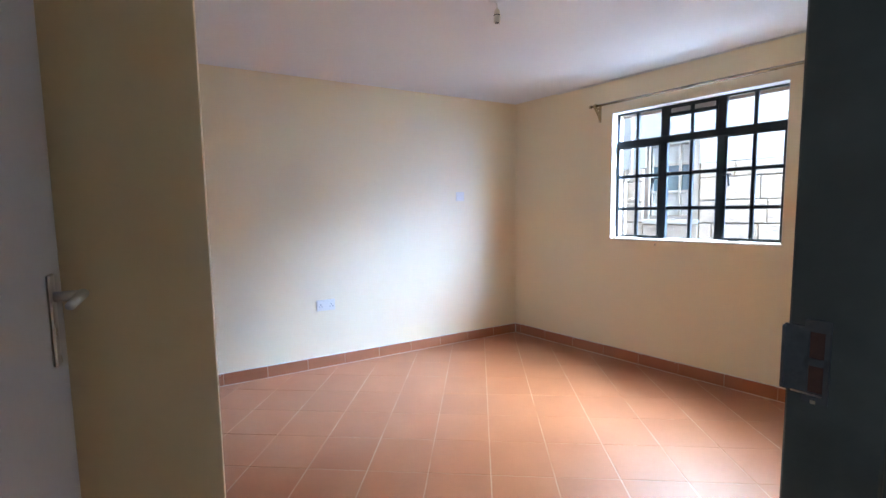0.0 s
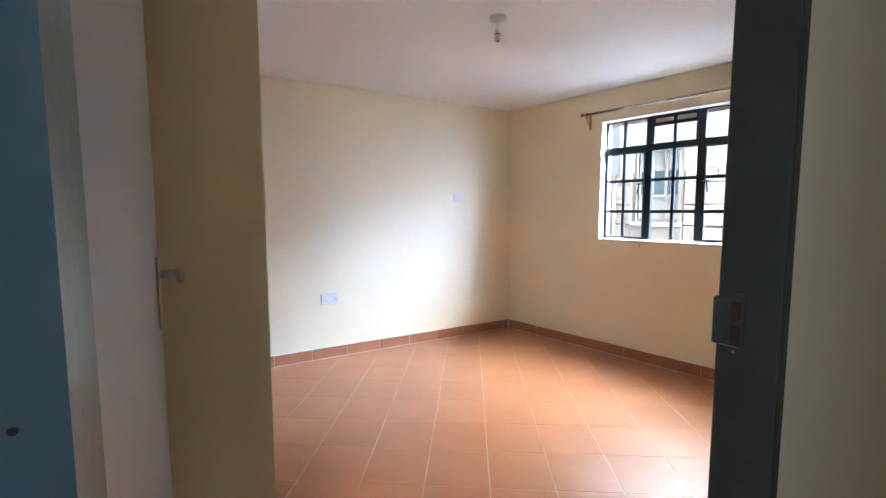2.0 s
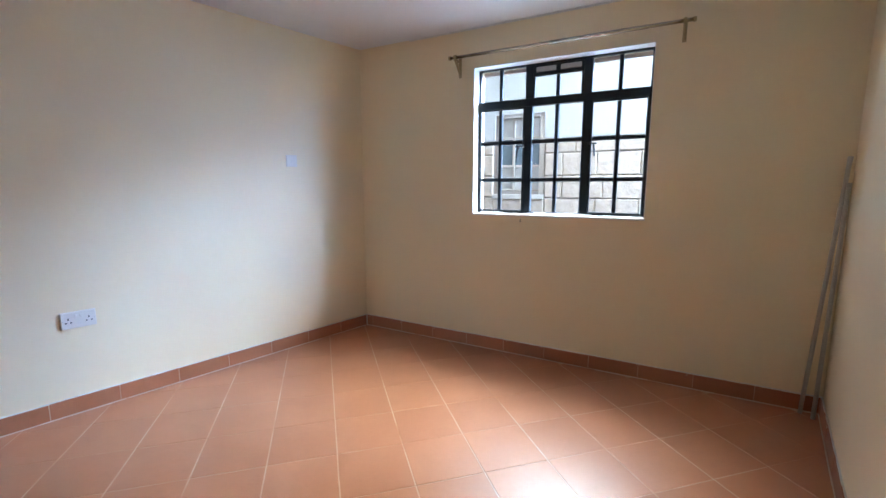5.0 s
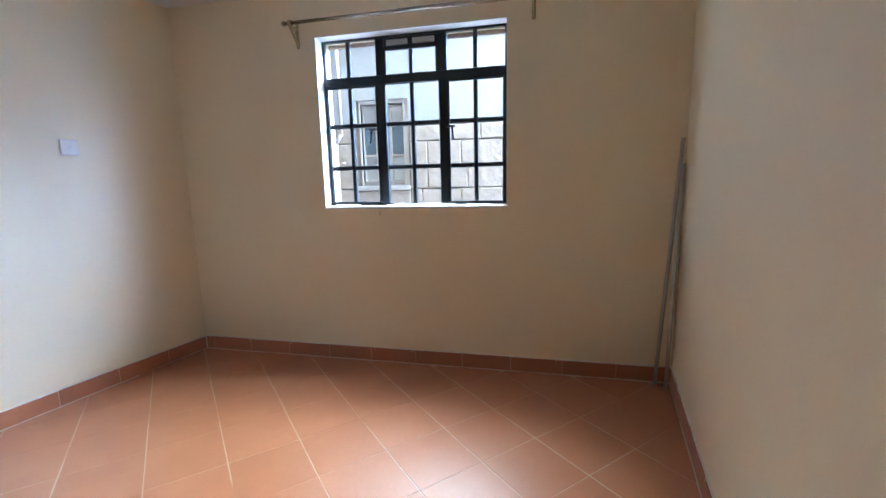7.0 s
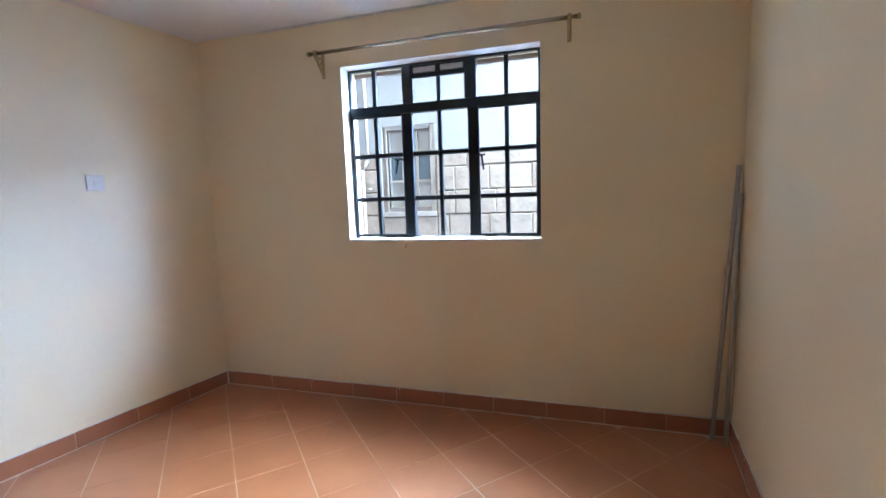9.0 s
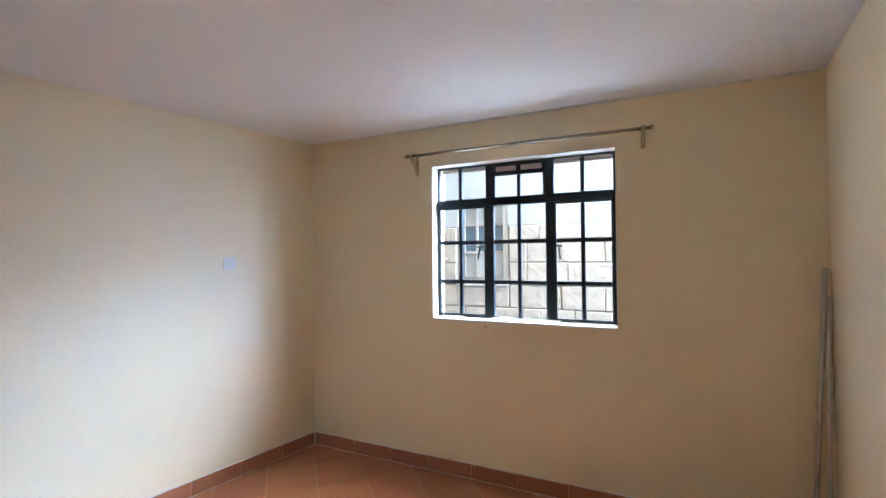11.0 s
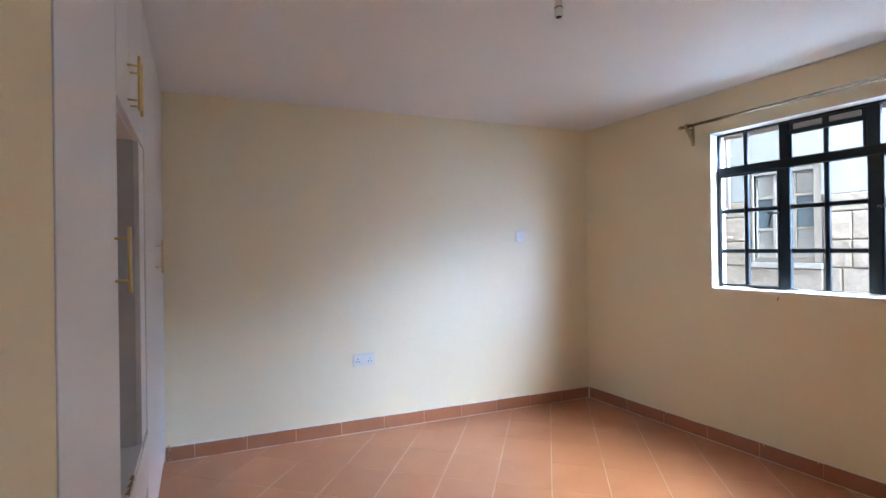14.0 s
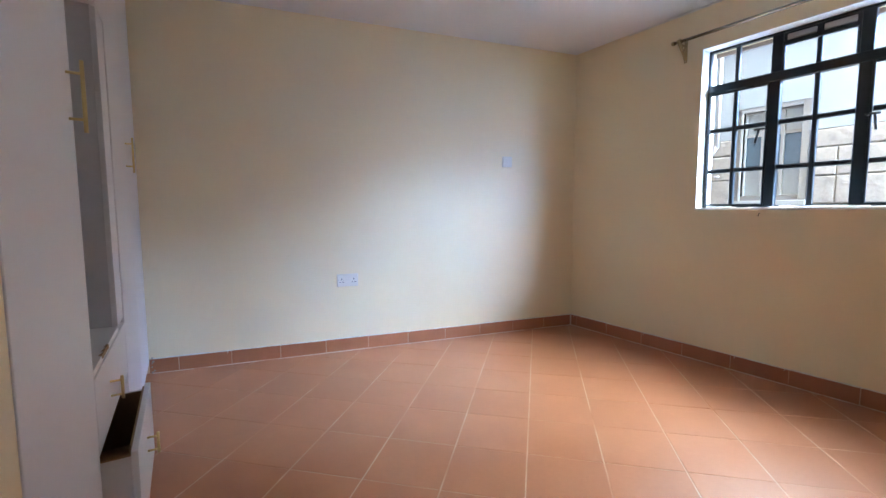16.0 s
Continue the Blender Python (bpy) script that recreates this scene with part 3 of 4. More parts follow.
def niche_unit():
    y0, y1 = 0.602, 1.338
    ya, yb = 0.604, 1.176
    w = thing("dressing_unit", "white laminate dressing niche with drawers, one pulled open", "cabinet", WARD_M)
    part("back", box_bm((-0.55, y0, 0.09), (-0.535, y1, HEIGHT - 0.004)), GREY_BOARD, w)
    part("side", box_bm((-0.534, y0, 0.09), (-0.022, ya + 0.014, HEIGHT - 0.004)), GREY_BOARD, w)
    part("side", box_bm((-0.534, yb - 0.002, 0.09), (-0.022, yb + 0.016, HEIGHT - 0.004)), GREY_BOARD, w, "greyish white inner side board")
    part("stile", box_bm((-0.022, yb - 0.002, 0.62), (-0.004, y1, 1.797), 0.001), WHITE_BOARD, w)
    part("filler", box_bm((-0.534, yb + 0.018, 0.09), (-0.024, y1, HEIGHT - 0.004)), WHITE_BOARD, w)
    part("desk_top", box_bm((-0.533, ya + 0.015, 0.602), (-0.003, yb - 0.003, 0.622), 0.001), WHITE_BOARD, w)
    part("niche_top", box_bm((-0.533, ya + 0.015, 1.800), (-0.020, yb - 0.003, 1.818), 0.001), WHITE_BOARD, w)
    part("plinth", box_bm((-0.53, y0, 0.0), (-0.05, y1, 0.09)), DARK_BOARD, w, "dark recessed plinth")
    mid = (y0 + y1) / 2 - 0.10
    for d0, d1, hy in ((y0, mid, mid - 0.035), (mid, y1, mid + 0.035)):
        d = part("overhead_door", box_bm((-0.018, d0 + 0.0015, 1.800), (0.0, d1 - 0.0015, HEIGHT - 0.010), 0.0015), WHITE_BOARD, w)
        bar_handle(d, hy, 1.912)
    d = part("drawer", box_bm((-0.018, y0 + 0.0015, 0.385), (0.0, y1 - 0.0015, 0.600), 0.0015), WHITE_BOARD, w)
    bar_handle(d, 0.86, 0.485, 0.075)
    # the lower drawer is pulled out
    out = 0.085
    d = part("drawer", box_bm((out - 0.018, y0 + 0.01, 0.085), (out, yb + 0.02, 0.372), 0.0015), WHITE_BOARD, w, "open drawer with white front")
    bm = bmesh.new()
    boxed(bm, (-0.42, y0 + 0.020, 0.13), (out - 0.018, y0 + 0.034, 0.355))
    boxed(bm, (-0.42, yb - 0.014, 0.13), (out - 0.018, yb, 0.355))
    boxed(bm, (-0.434, y0 + 0.020, 0.13), (-0.42, yb, 0.355))
    part("drawer_side", bm, WHITE_BOARD, d)
    bm = bmesh.new()
    boxed(bm, (-0.42, y0 + 0.034, 0.135), (out - 0.018, yb - 0.014, 0.145))
    boxed(bm, (out - 0.024, y0 + 0.034, 0.145), (out - 0.0181, yb - 0.014, 0.371))
    boxed(bm, (-0.42, y0 + 0.019, 0.355), (out - 0.018, y0 + 0.035, 0.358))
    boxed(bm, (-0.417, y0 + 0.0345, 0.146), (out - 0.025, y0 + 0.037, 0.354))
    boxed(bm, (-0.417, yb - 0.017, 0.146), (out - 0.025, yb - 0.0145, 0.354))
    boxed(bm, (-0.4195, y0 + 0.038, 0.146), (-0.4175, yb - 0.018, 0.354))
    part("drawer_lining", bm, BARE_BOARD, d, "bare brown board inside the drawer")
    bar_handle(d, 0.90, 0.25, 0.075, out)
    # chipped edge banding
    bm = bmesh.new()
    for k in range(8):
        y = 0.77 + 0.017 * k
        boxed(bm, (-0.012 + 0.003 * (k % 3), y, 0.613 - 0.004 * (k % 2)), (-0.0018, y + 0.015, 0.6232), 0.0005)
    part("chip", bm, BARE_BOARD, w, "dark chipped patch on the desk edge")
    return w


niche_unit()


# ---- curtain rail ----
def curtain_rail():
    c = thing("curtain_rail", "thin bronzed metal curtain rod on two brackets", "curtain rail", pose(XW, 0, 2.208))
    bm = bmesh.new()
    rod(bm, (-0.085, 0.385, 0.0), (-0.085, 1.935, 0.0), 0.0105, 20)
    part("rod", bm, ROD, c, smooth=True)
    bm = bmesh.new()
    rod(bm, (-0.085, 0.62, 0.0), (-0.085, 1.20, 0.0), 0.0122, 20)
    part("rod_sleeve", bm, ROD, c, smooth=True)
    for y in (0.385, 1.935):
        bm = bmesh.new()
        side = -1 if y < 1 else 1
        rod(bm, (-0.085, y, 0), (-0.085, y + 0.016 * side, 0), 0.0155, 16, 0.0125)
        part("end_cap", bm, BRACKET, c, smooth=True)
    for y, drop in ((0.425, 0.095), (1.898, 0.128)):
        bm = bmesh.new()
        boxed(bm, (-0.005, y - 0.011, -drop), (0.0, y + 0.011, 0.022), 0.0015)
        boxed(bm, (-0.100, y - 0.006, -0.021), (-0.005, y + 0.006, -0.010), 0.0015)
        last = None
        for k in range(10):
            out = 1 - math.sin(k / 9 * math.pi / 2)
            p = (-0.007 - 0.088 * out, y, 0.012 - drop + (drop - 0.028) * out ** 0.75)
            if last:
                rod(bm, last, p, 0.0078, 8)
            last = p
        last = None
        for k in range(15):
            turn = 0.55 * math.pi + k / 14 * 1.7 * math.pi
            r = 0.020 * (1 - 0.55 * k / 14)
            p = (-0.036 + r * math.cos(turn), y, -0.040 + r * math.sin(turn))
            if last:
                rod(bm, last, p, 0.0045, 8)
            last = p
        rod(bm, (-0.085, y - 0.009, 0.0), (-0.085, y + 0.009, 0.0), 0.0180, 18)
        part("bracket", bm, BRACKET, c, "antique brass triangular bracket")
        for z in (-drop + 0.012, 0.012):
            bm = bmesh.new()
            rod(bm, (-0.0065, y, z), (-0.0045, y, z), 0.0035, 10)
            part("screw", bm, CHROME, c)
    return c


curtain_rail()


# ---- ceiling lamp holder ----
def lamp_holder():
    h = thing("pendant_lamp_holder", "white ceiling rose with flex and empty ivory lamp holder", "lamp holder", pose(1.556, 1.429, HEIGHT))
    bm = bmesh.new()
    lathe(bm, [(0.049, 0.0), (0.049, -0.010), (0.0475, -0.014), (0.043, -0.019), (0.030, -0.024), (0.013, -0.027), (0.007, -0.033)], 32)
    part("ceiling_rose", bm, WHITE_CEIL, h, smooth=True)
    bm = bmesh.new()
    rod(bm, (0, 0, -0.030), (0.002, 0, -0.068), 0.0032, 10)
    part("flex", bm, CORD, h)
    bm = bmesh.new()
    lathe(bm, [(0.006, -0.062), (0.010, -0.063), (0.0135, -0.067), (0.0155, -0.078), (0.0165, -0.092)], 24)
    part("holder_cap", bm, IVORY, h, smooth=True)
    bm = bmesh.new()
    lathe(bm, [(0.0174, -0.092), (0.0174, -0.0955)], 24)
    part("holder_ring", bm, BLACK, h)
    bm = bmesh.new()
    ribs = []
    for k in range(5):
        z = -0.0955 - 0.0062 * k
        ribs += [(0.0168, z), (0.0178, z - 0.0015), (0.0178, z - 0.0042), (0.0168, z - 0.0058)]
    lathe(bm, ribs + [(0.0165, -0.1275), (0.0150, -0.130), (0.0130, -0.130), (0.0125, -0.108)], 24)
    part("holder_skirt", bm, IVORY, h, smooth=True)
    bm = bmesh.new()
    lathe(bm, [(0.0124, -0.1285), (0.0124, -0.127)], 16)
    part("holder_mouth", bm, BLACK, h)
    return h


lamp_holder()


# ---- wall plates ----
S_ANG = -math.degrees(math.atan(S_SLOPE))


def on_socket_wall(x, z):
    return pose(x, sock_y(x), z, 0, 0, S_ANG)      # x along the wall, -y into the room


def double_socket():
    s = thing("double_socket", "white plastic double wall socket with switches", "socket", on_socket_wall(1.405, 0.541))
    bm = bmesh.new()
    boxed(bm, (-0.077, -0.012, -0.046), (0.077, 0.0, 0.046), 0.004, segments=2)
    boxed(bm, (-0.0785, -0.003, -0.0475), (0.0785, 0.0, 0.0475), 0.001)
    part("plate", bm, PLASTIC, s)
    for k in (-1, 1):
        bm = bmesh.new()
        boxed(bm, (k * 0.012 - 0.006, -0.016, 0.012), (k * 0.012 + 0.006, -0.011, 0.032), 0.0015)
        part("rocker", bm, PLASTIC, s)
        bm = bmesh.new()
        c = k * 0.045
        boxed(bm, (c - 0.003, -0.0125, 0.003), (c + 0.003, -0.0115, 0.014))
        boxed(bm, (c - 0.0155, -0.0125, -0.015), (c - 0.0065, -0.0115, -0.009))
        boxed(bm, (c + 0.0065, -0.0125, -0.015), (c + 0.0155, -0.0115, -0.009))
        part("pin_slots", bm, BLACK, s)
    for k in (-0.060, 0.060):
        bm = bmesh.new()
        rod(bm, (k * 1.15, -0.0132, 0.0), (k * 1.15, -0.0115, 0.0), 0.003, 10)
        part("screw", bm, CHROME, s)
    return s


def wall_switch():
    s = thing("wall_switch", "white plastic single switch plate", "switch", on_socket_wall(2.725, 1.466))
    bm = bmesh.new()
    boxed(bm, (-0.044, -0.012, -0.044), (0.044, 0.0, 0.044), 0.004, segments=2)
    part("plate", bm, PLASTIC, s)
    bm = bmesh.new()
    boxed(bm, (-0.008, -0.016, -0.013), (0.008, -0.011, 0.013), 0.0015)
    part("rocker", bm, PLASTIC, s)
    return s


double_socket()
wall_switch()


# ---- small leftovers of the building work ----
def nail():
    n = thing("nail", "small bent nail in the wall under the window sill", "nail", pose(XW, 1.392, WIN_Z0 - 0.030))
    bm = bmesh.new()
    rod(bm, (0.0, 0.0, 0.004), (-0.016, 0.001, 0.0), 0.0018, 8)
    rod(bm, (-0.016, 0.001, 0.0), (-0.018, 0.002, -0.012), 0.0018, 8)
    part("shank", bm, BLACK, n)
    bm = bmesh.new()
    rod(bm, (-0.018, 0.002, -0.012), (-0.018, 0.002, -0.014), 0.0038, 10)
    part("head", bm, BLACK, n)
    return n


def mortar_lump():
    """Rough mortar left at the foot of the wall beside the wardrobe."""
    bm = bmesh.new()
    for k in range(9):
        r = random.uniform(0.006, 0.013)
        m = Matrix.Translation((random.uniform(-0.02, 0.04), random.uniform(-0.018, 0.0), 0.008 + 0.012 * k)) @ Matrix.Diagonal((r, 0.6 * r, r, 1))
        bmesh.ops.create_icosphere(bm, subdivisions=1, radius=1.0, matrix=m)
    ob = part("mortar_lump", bm, SCREED)
    ob.matrix_world = on_socket_wall(0.155, 0.0)
    return tagged(ob, "rough grey mortar lump at the wall foot", "mortar")


nail()
mortar_lump()


# ---- loose steel tubes leaning in the corner ----
def tube(name, foot, top, r, label):
    foot, top = Vector(foot), Vector(top)
    t = thing(name, label, "metal tube", Matrix.Translation(foot), group="tubes leaning in the corner")
    d = top - foot
    bm = bmesh.new()
    rod(bm, (0, 0, 0.0), d, r, 18, caps=False)
    rod(bm, Vector((0, 0, 0)) + d * 0.001, d * 0.999, r * 0.86, 18, caps=False)
    part("tube_wall", bm, DULL_STEEL, t, smooth=True)
    bm = bmesh.new()
    rod(bm, d * 0.985, d * 1.003, r * 1.12, 18)
    part("collar", bm, DULL_STEEL, t)
    return t


tube("steel_tube", (3.345, -0.300, 0.004), (3.366, -0.374, 1.425), 0.0105, "long dull steel tube leaning in the room corner")
tube("steel_tube", (3.298, -0.348, 0.004), (3.356, -0.381, 1.290), 0.0105, "shorter dull steel tube leaning in the room corner")

# ---- the house opposite ----
NX = 6.0


def rock_block(bm, front, back, length, high, seed):
    """A quarry block: a rough split face with rounded, broken edges."""
    def stops(size, count):
        return [0.0, 0.010] + [0.010 + (size - 0.020) * k / count for k in range(1, count)] + [size - 0.010, size]

    ys, zs = stops(length, max(5, round(length / 0.06))), stops(high, max(3, round(high / 0.06)))
    nx, nz = len(ys) - 1, len(zs) - 1
    grid = []
    for i, y in enumerate(ys):
        col = []
        for k, z in enumerate(zs):
            rough = noise.noise((seed, 9.0 * y, 9.0 * z)) + 0.6 * noise.noise((seed + 40, 24.0 * y, 24.0 * z))
            if i in (0, nx) or k in (0, nz):
                wob = 0.004 * noise.noise((seed + 3, 30.0 * y, 30.0 * z))
                col.append(bm.verts.new((front + 0.009, y + wob, z + wob)))
            else:
                col.append(bm.verts.new((front + 0.0055 * rough, y, z)))
        grid.append(col)
    for i in range(nx):
        for k in range(nz):
            bm.faces.new((grid[i][k], grid[i][k + 1], grid[i + 1][k + 1], grid[i + 1][k]))
    rim = [grid[i][0] for i in range(nx + 1)] + [grid[nx][k] for k in range(1, nz + 1)]
    rim += [grid[i][nz] for i in range(nx - 1, -1, -1)] + [grid[0][k] for k in range(nz - 1, 0, -1)]
    deep = [bm.verts.new((back, v.co.y, v.co.z)) for v in rim]
    for a in range(len(rim)):
        b = (a + 1) % len(rim)
        bm.faces.new((rim[a], rim[b], deep[b], deep[a]))


def stone_house():
    h = thing("neighbour_house", "grey stone house opposite with pale rendered upper wall", "house", pose(NX, 0, -0.55))
    base = 0.55
    wy0, wy1, wz0, wz1 = 2.06, 2.62, 1.21, 2.17      # its window
    def wall_bm(xa, xb, z0, z1, grow):
        bm = bmesh.new()
        # wall stops at 0.40, out of view, to clear the added side lamp
        y_lo, y_hi = 0.40, 12.0
        boxed(bm, (xa, y_lo, z0), (xb, wy0 - grow, z1))
        boxed(bm, (xa, wy1 + grow, z0), (xb, y_hi, z1))
        if z0 < wz0 + base:
            boxed(bm, (xa, wy0 - grow, z0), (xb, wy1 + grow, wz0 + base - grow))
        boxed(bm, (xa, wy0 - grow, max(z0, wz1 + base + grow)), (xb, wy1 + grow, z1))
        return bm
    part("wall", wall_bm(0.03, 0.22, 0.0, 3.50, 0.0), MORTAR, h)
    # rendered band over the stone courses
    bm = bmesh.new()
    top_course = 1.887 + base
    boxed(bm, (0.004, 0.40, top_course), (0.03, wy0 - 0.07, 3.50))
    boxed(bm, (0.004, wy1 + 0.06, top_course), (0.03, 12, 3.50))
    boxed(bm, (0.004, wy0 - 0.07, wz1 + base + 0.05), (0.03, wy1 + 0.06, 3.50))
    part("render_band", bm, RENDER, h, "pale grey smooth render")
    part("roof", box_bm((-0.06, 0.25, 3.50), (6.0, 12.2, 3.58), 0.01), ROOFING, h, "red sheet roof edge")
    # the window: surround, frame, bars, panes
    w = part("window", box_bm((0.118, wy0, wz0 + base), (0.125, wy1, wz1 + base)), FRAME_GREY, h, "glazed window in a grey frame")
    for za, zb, mat in ((wz0, wz0 + 0.33, PALE_PANE), (wz0 + 0.33, wz0 + 0.70, DARK_PANE), (wz0 + 0.70, wz1, PALE_PANE)):
        for k in range(3):
            ya = wy0 + k * 0.1867
            part("pane", box_bm((0.105, ya + 0.004, za + base + 0.004), (0.112, ya + 0.182, zb + base - 0.004)), mat, w)
    bm = bmesh.new()
    for lo, hi in (((0.02, wy0 - 0.07, wz0 + base - 0.05), (0.11, wy0, wz1 + base + 0.05)), ((0.02, wy1, wz0 + base - 0.05), (0.11, wy1 + 0.025, wz1 + base + 0.05)),
                   ((0.02, wy0, wz1 + base), (0.11, wy1, wz1 + base + 0.05)), ((-0.03, wy0 - 0.08, wz0 + base - 0.11), (0.11, wy1 + 0.08, wz0 + base - 0.05))):
        boxed(bm, lo, hi, 0.004)
    part("surround", bm, TRIM_STONE, w, "pale dressed stone surround and sill")
    bm = bmesh.new()
    t = 0.016
    ws = [wy0, wy0 + 0.187, wy0 + 0.373, wy1]
    for y in ws:
        boxed(bm, (0.07, max(wy0, y - t), wz0 + base), (0.099, min(wy1, y + t), wz1 + base), 0.003)
    for z in (wz0, wz0 + 0.33, wz0 + 0.70, wz1):
        boxed(bm, (0.072, wy0, base + max(wz0, z - t)), (0.098, wy1, base + min(wz1, z + t)), 0.003)
    part("frame", bm, FRAME_GREY, w)
    bm = bmesh.new()
    rod(bm, (-0.05, 2.86, 1.80 + base), (-0.05, 2.86, 3.50), 0.021, 14)
    rod(bm, (-0.05, 2.86, 1.82 + base), (-0.05, 2.94, 1.70 + base), 0.021, 14)
    rod(bm, (-0.05, 2.94, 1.71 + base), (-0.05, 2.94, 0.0), 0.021, 14)
    for z in (0.9, 2.0, 3.0):
        boxed(bm, (-0.06, 2.84 if z > 1.8 else 2.92, z + 0.0), (0.03, 2.88 if z > 1.8 else 2.96, z + 0.02))
    part("downpipe", bm, PIPE, h, "weathered pale plastic downpipe", smooth=True)
    # stone blocks: courses that can be seen through the window as pieces
    shapes = {}
    rng = random.Random(4)
    z = top_course - 0.188
    row = 0
    while z > 0.6:
        high = 0.180 if row == 0 else 0.280
        beside = z + high > wz0 + base - 0.112 and z < wz1 + base + 0.05
        spans = [(0.41, wy0 - 0.084), (wy1 + 0.084, 6.2)] if beside else [(0.41, 6.2)]
        under = wz0 + base - 0.114 - z
        if beside and 0.05 < under < high:
            bm = bmesh.new()
            rock_block(bm, -0.008, 0.03, wy1 - wy0 + 0.160, under, 3.0 + row)
            part("stone", bm, STONE, h).location = (0, wy0 - 0.080, z)
        for y, end in spans:
            y_first = y
            while y < end - 0.02:
                length = rng.choice((0.26, 0.34, 0.42) if y == y_first else (0.42, 0.50, 0.58))
                if y + length > end - 0.1:
                    length = round(end - y, 3)
                key = (length, rng.randrange(3), high)
                if key not in shapes:
                    bm = bmesh.new()
                    rock_block(bm, -0.006 - 0.004 * key[1], 0.03, length - 0.006, high - 0.002, 7.0 * len(shapes))
                    shapes[key] = mesh_of("stone", bm, STONE)
                ob = new("stone", shapes[key])
                ob.parent = h
                ob.location = (0, y, z)
                y += length
        z -= 0.288
        row += 1
    return h


stone_house()

# ---- skirting tiles ----
PITCH = 0.318


def skirting(name, label, start, angle, joints, flip):
    """Skirting tiles along a wall from a plan point; joints: distances along it."""
    s = tagged(new(name), label, "skirting", kind="structure")
    s.matrix_world = pose(start[0], start[1], 0, 0, 0, angle)
    y0, y1 = (-0.011, 0.0) if flip else (0.0, 0.011)
    shapes = {}
    for a, b in zip(joints, joints[1:]):
        k = round(b - a, 3)
        if k < 0.02:
            continue
        if k not in shapes:
            bm = bmesh.new()
            boxed(bm, (0.002, y0, 0.004), (k - 0.002, y1, 0.096), 0.002)
            shapes[k] = mesh_of("skirting_tile", bm, SKIRT)
        ob = new("skirting_tile", shapes[k])
        ob.parent = s
        ob.location = (a, random.uniform(-0.0012, 0.0012), random.uniform(-0.0015, 0.0015))
    bm = bmesh.new()
    m0, m1 = (-0.008, -0.0005) if flip else (0.0005, 0.008)
    boxed(bm, (joints[0], m0, 0.0), (joints[-1], m1, 0.0945))
    part("mortar", bm, GROUT, s)
    bm = bmesh.new()
    a = joints[0]
    while a < joints[-1] - 0.02:
        b = min(a + random.uniform(0.02, 0.12), joints[-1])
        t0, t1 = (-0.005 - random.uniform(0, 0.004), 0.0) if flip else (0.0, 0.005 + random.uniform(0, 0.004))
        boxed(bm, (a, t0, 0.094), (b, t1, 0.0985 + random.uniform(0, 0.004)))
        a = b
    for joint in joints[1:-1]:
        if random.random() < 0.45:
            at, drop = joint + random.uniform(-0.04, 0.04), random.uniform(0.008, 0.024)
            t0, t1 = (-0.0128, -0.010) if flip else (0.010, 0.0128)
            boxed(bm, (at, t0, 0.097 - drop), (at + random.uniform(0.0015, 0.003), t1, 0.098))
    part("top_mortar", bm, PLASTER, s, "ragged grey mortar line on top of the skirting")
    bm = bmesh.new()
    a = joints[0] + 0.02
    while a < joints[-1] - 0.05:
        b = min(a + random.uniform(0.10, 0.45), joints[-1] - 0.02)
        f0, f1 = (-0.014 - random.uniform(0, 0.0025), -0.010) if flip else (0.010, 0.014 + random.uniform(0, 0.0025))
        boxed(bm, (a, f0, -0.001), (b, f1, 0.0035))
        a = b + (random.uniform(0.0, 0.12) if random.random() < 0.5 else 0.0)
    part("foot_mortar", bm, PALE_MORTAR, s, "pale mortar line at the foot of the skirting")
    return s


socket_len = (XW - 0.14) / math.cos(math.atan(S_SLOPE))
js = [0.0, 0.30] + [0.30 + PITCH * k for k in range(1, 10) if 0.30 + PITCH * k < socket_len] + [socket_len]
skirting("baseboard_north", "terracotta skirting tiles along the socket wall", (XW, sock_y(XW)), 180 + S_ANG, js, False)
js = [0.0, 0.073] + [0.073 + 0.3195 * k for k in range(1, 11) if 0.073 + 0.3195 * k < 3.20] + [3.262]
skirting("baseboard_east", "terracotta skirting tiles under the window", (XW, 2.858), -90, js, True)
door_len = XW / U.x - OUT_R
js = [0.0] + [0.24 + 0.3195 * k for k in range(0, 10) if 0.24 + 0.3195 * k < door_len - 0.03] + [door_len]
skirting("baseboard_south", "terracotta skirting tiles along the door wall", dw(OUT_R, 0), math.degrees(D_ANG), js, False)

bm = bmesh.new()
boxed(bm, (XW - 0.020, 2.842, 0.0), (XW - 0.0105, 2.852, 0.096), 0.002)
structure("trim_corner_joint", bm, PALE_MORTAR, "pale mortar joint in the skirting corner", "trim")

# ---- floor tiles ----


def clip(plan, edge_a, edge_b):
    """The part of a plan to the left of the line from edge_a to edge_b."""
    ax, ay = edge_a
    bx, by = edge_b
    side = [(bx - ax) * (y - ay) - (by - ay) * (x - ax) for x, y in plan]
    out = []
    for k in range(len(plan)):
        j = (k + 1) % len(plan)
        if side[k] >= 0:
            out.append(plan[k])
        if (side[k] >= 0) != (side[j] >= 0):
            t = side[k] / (side[k] - side[j])
            out.append((plan[k][0] + t * (plan[j][0] - plan[k][0]), plan[k][1] + t * (plan[j][1] - plan[k][1])))
    return out


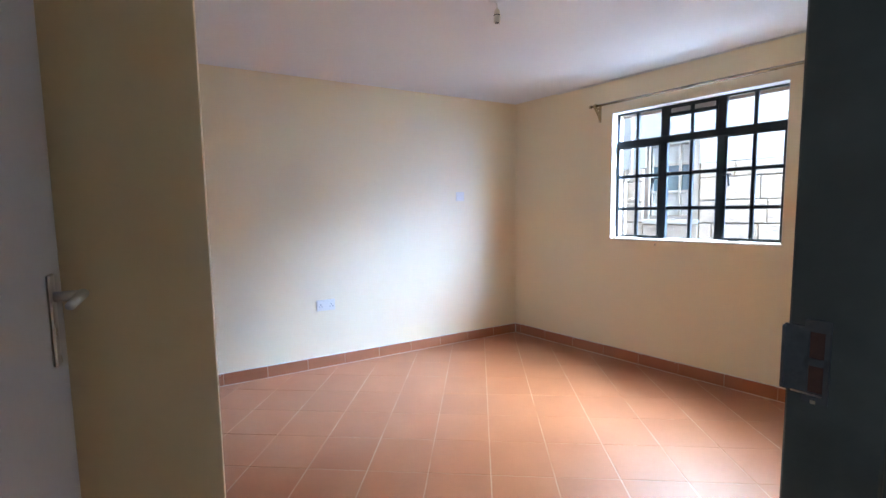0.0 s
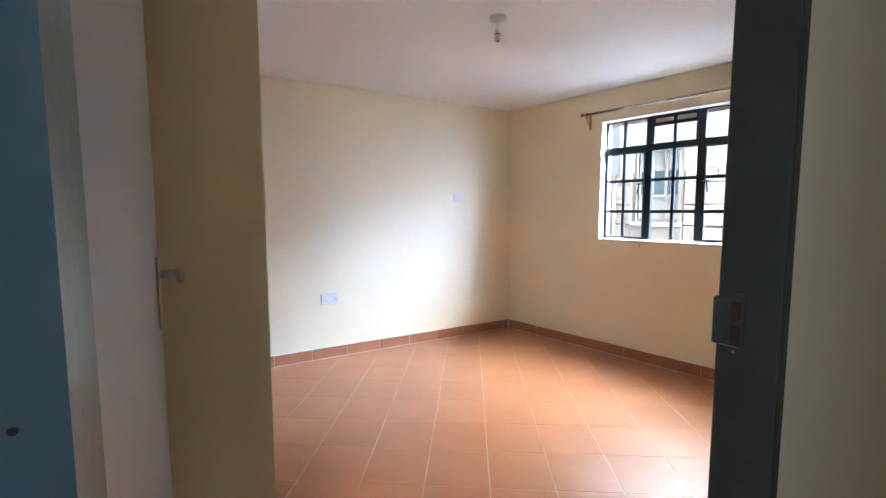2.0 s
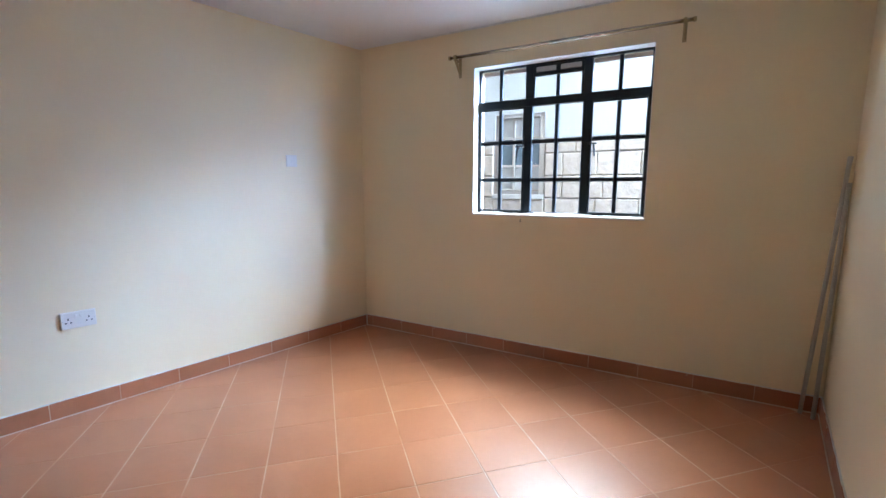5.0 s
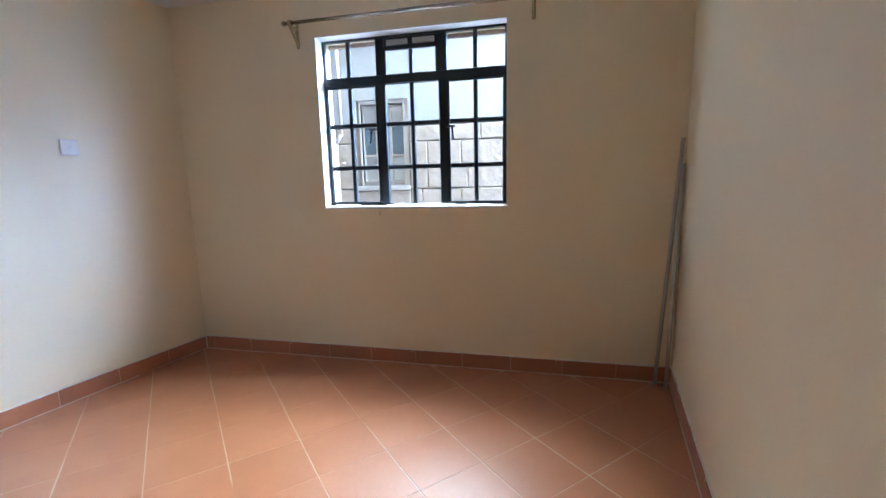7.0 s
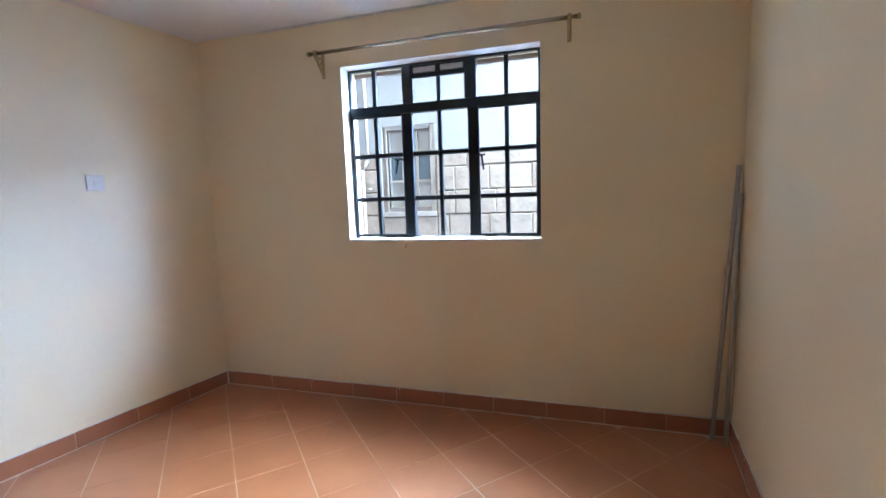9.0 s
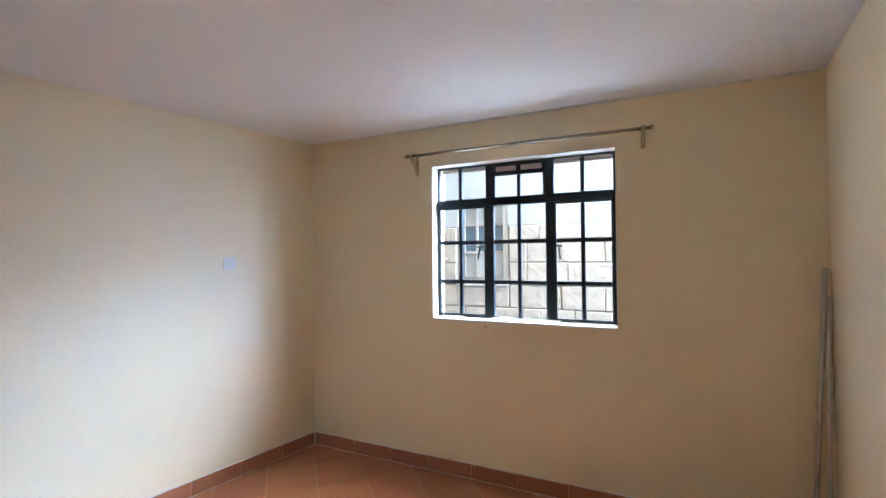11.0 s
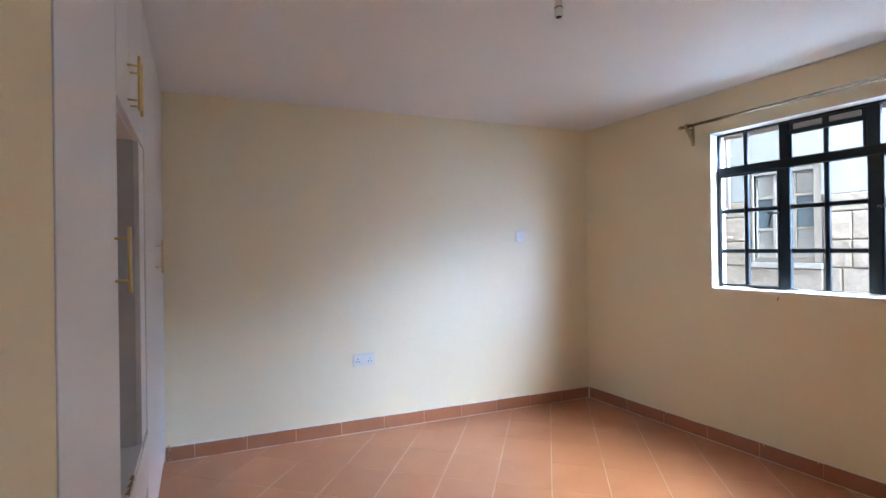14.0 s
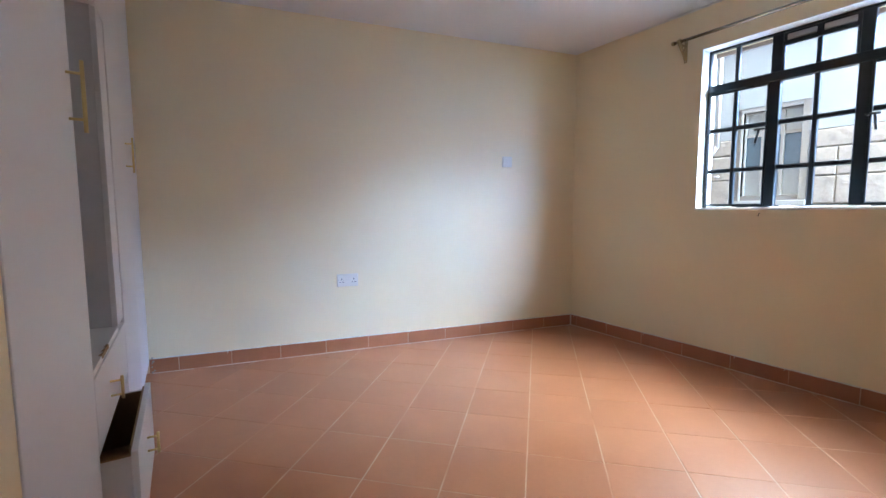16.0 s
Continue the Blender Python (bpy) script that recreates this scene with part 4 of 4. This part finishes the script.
def inset(plan, d):
    cx = sum(p[0] for p in plan) / len(plan)
    cy = sum(p[1] for p in plan) / len(plan)
    return [(x + (cx - x) / max(math.hypot(cx - x, cy - y), 1e-6) * d, y + (cy - y) / max(math.hypot(cx - x, cy - y), 1e-6) * d) for x, y in plan]


def tile_mesh(plan):
    bm = bmesh.new()
    rings = []
    for pts, z in ((plan, -0.010), (plan, -0.0012), (inset(plan, 0.002), 0.0)):
        rings.append([bm.verts.new((x, y, z)) for x, y in pts])
    for a, b in zip(rings, rings[1:]):
        for k in range(len(a)):
            j = (k + 1) % len(a)
            bm.faces.new((a[k], a[j], b[j], b[k]))
    bm.faces.new(rings[-1])
    return mesh_of("floor_tile", bm, TERRACOTTA)


floor = tagged(new("floor"), "terracotta ceramic floor tiles laid diagonally with pale joints", "floor", kind="structure")
room = [dw(-0.9, -0.15), dw(XW / U.x, -0.15), (XW, 2.86), (-0.52, sock_y(-0.52))]
bm = bmesh.new()
prism(bm, [(-0.75, -0.75), (XW + 0.1, -0.75), (XW + 0.1, 3.8), (-0.75, 3.8)], -0.012, -0.0010)
part("joint_bed", bm, GROUT, floor, "pale mortar joints")
R2 = math.sqrt(0.5)
half, wide = PITCH / 2 - 0.0021, PITCH / 2 - 0.0012      # the joints of one direction are wider
square = [(R2 * (a - b), R2 * (a + b)) for a, b in ((-wide, -half), (wide, -half), (wide, half), (-wide, half))]
whole_tile = tile_mesh(square)
for i in range(-12, 14):
    for j in range(-6, 24):
        p = (i + 0.12 + 0.5) * PITCH      # along (1, -1)
        q = (j + 0.82 + 0.5) * PITCH      # along (1, 1)
        cx, cy = R2 * (p + q), R2 * (q - p)
        plan = [(x + cx, y + cy) for x, y in square]
        cut = plan
        for k in range(4):
            if cut:
                cut = clip(cut, room[k], room[(k + 1) % 4])
        if len(cut) < 3:
            continue
        area = 0.5 * abs(sum(cut[k][0] * cut[(k + 1) % len(cut)][1] - cut[(k + 1) % len(cut)][0] * cut[k][1] for k in range(len(cut))))
        if area < 0.0008:
            continue
        me = whole_tile if area > 4 * half * wide - 1e-5 else tile_mesh([(x - cx, y - cy) for x, y in cut])
        ob = new("floor_tile", me)
        ob.parent = floor
        ob.location = (cx, cy, random.uniform(-0.0004, 0.0004))
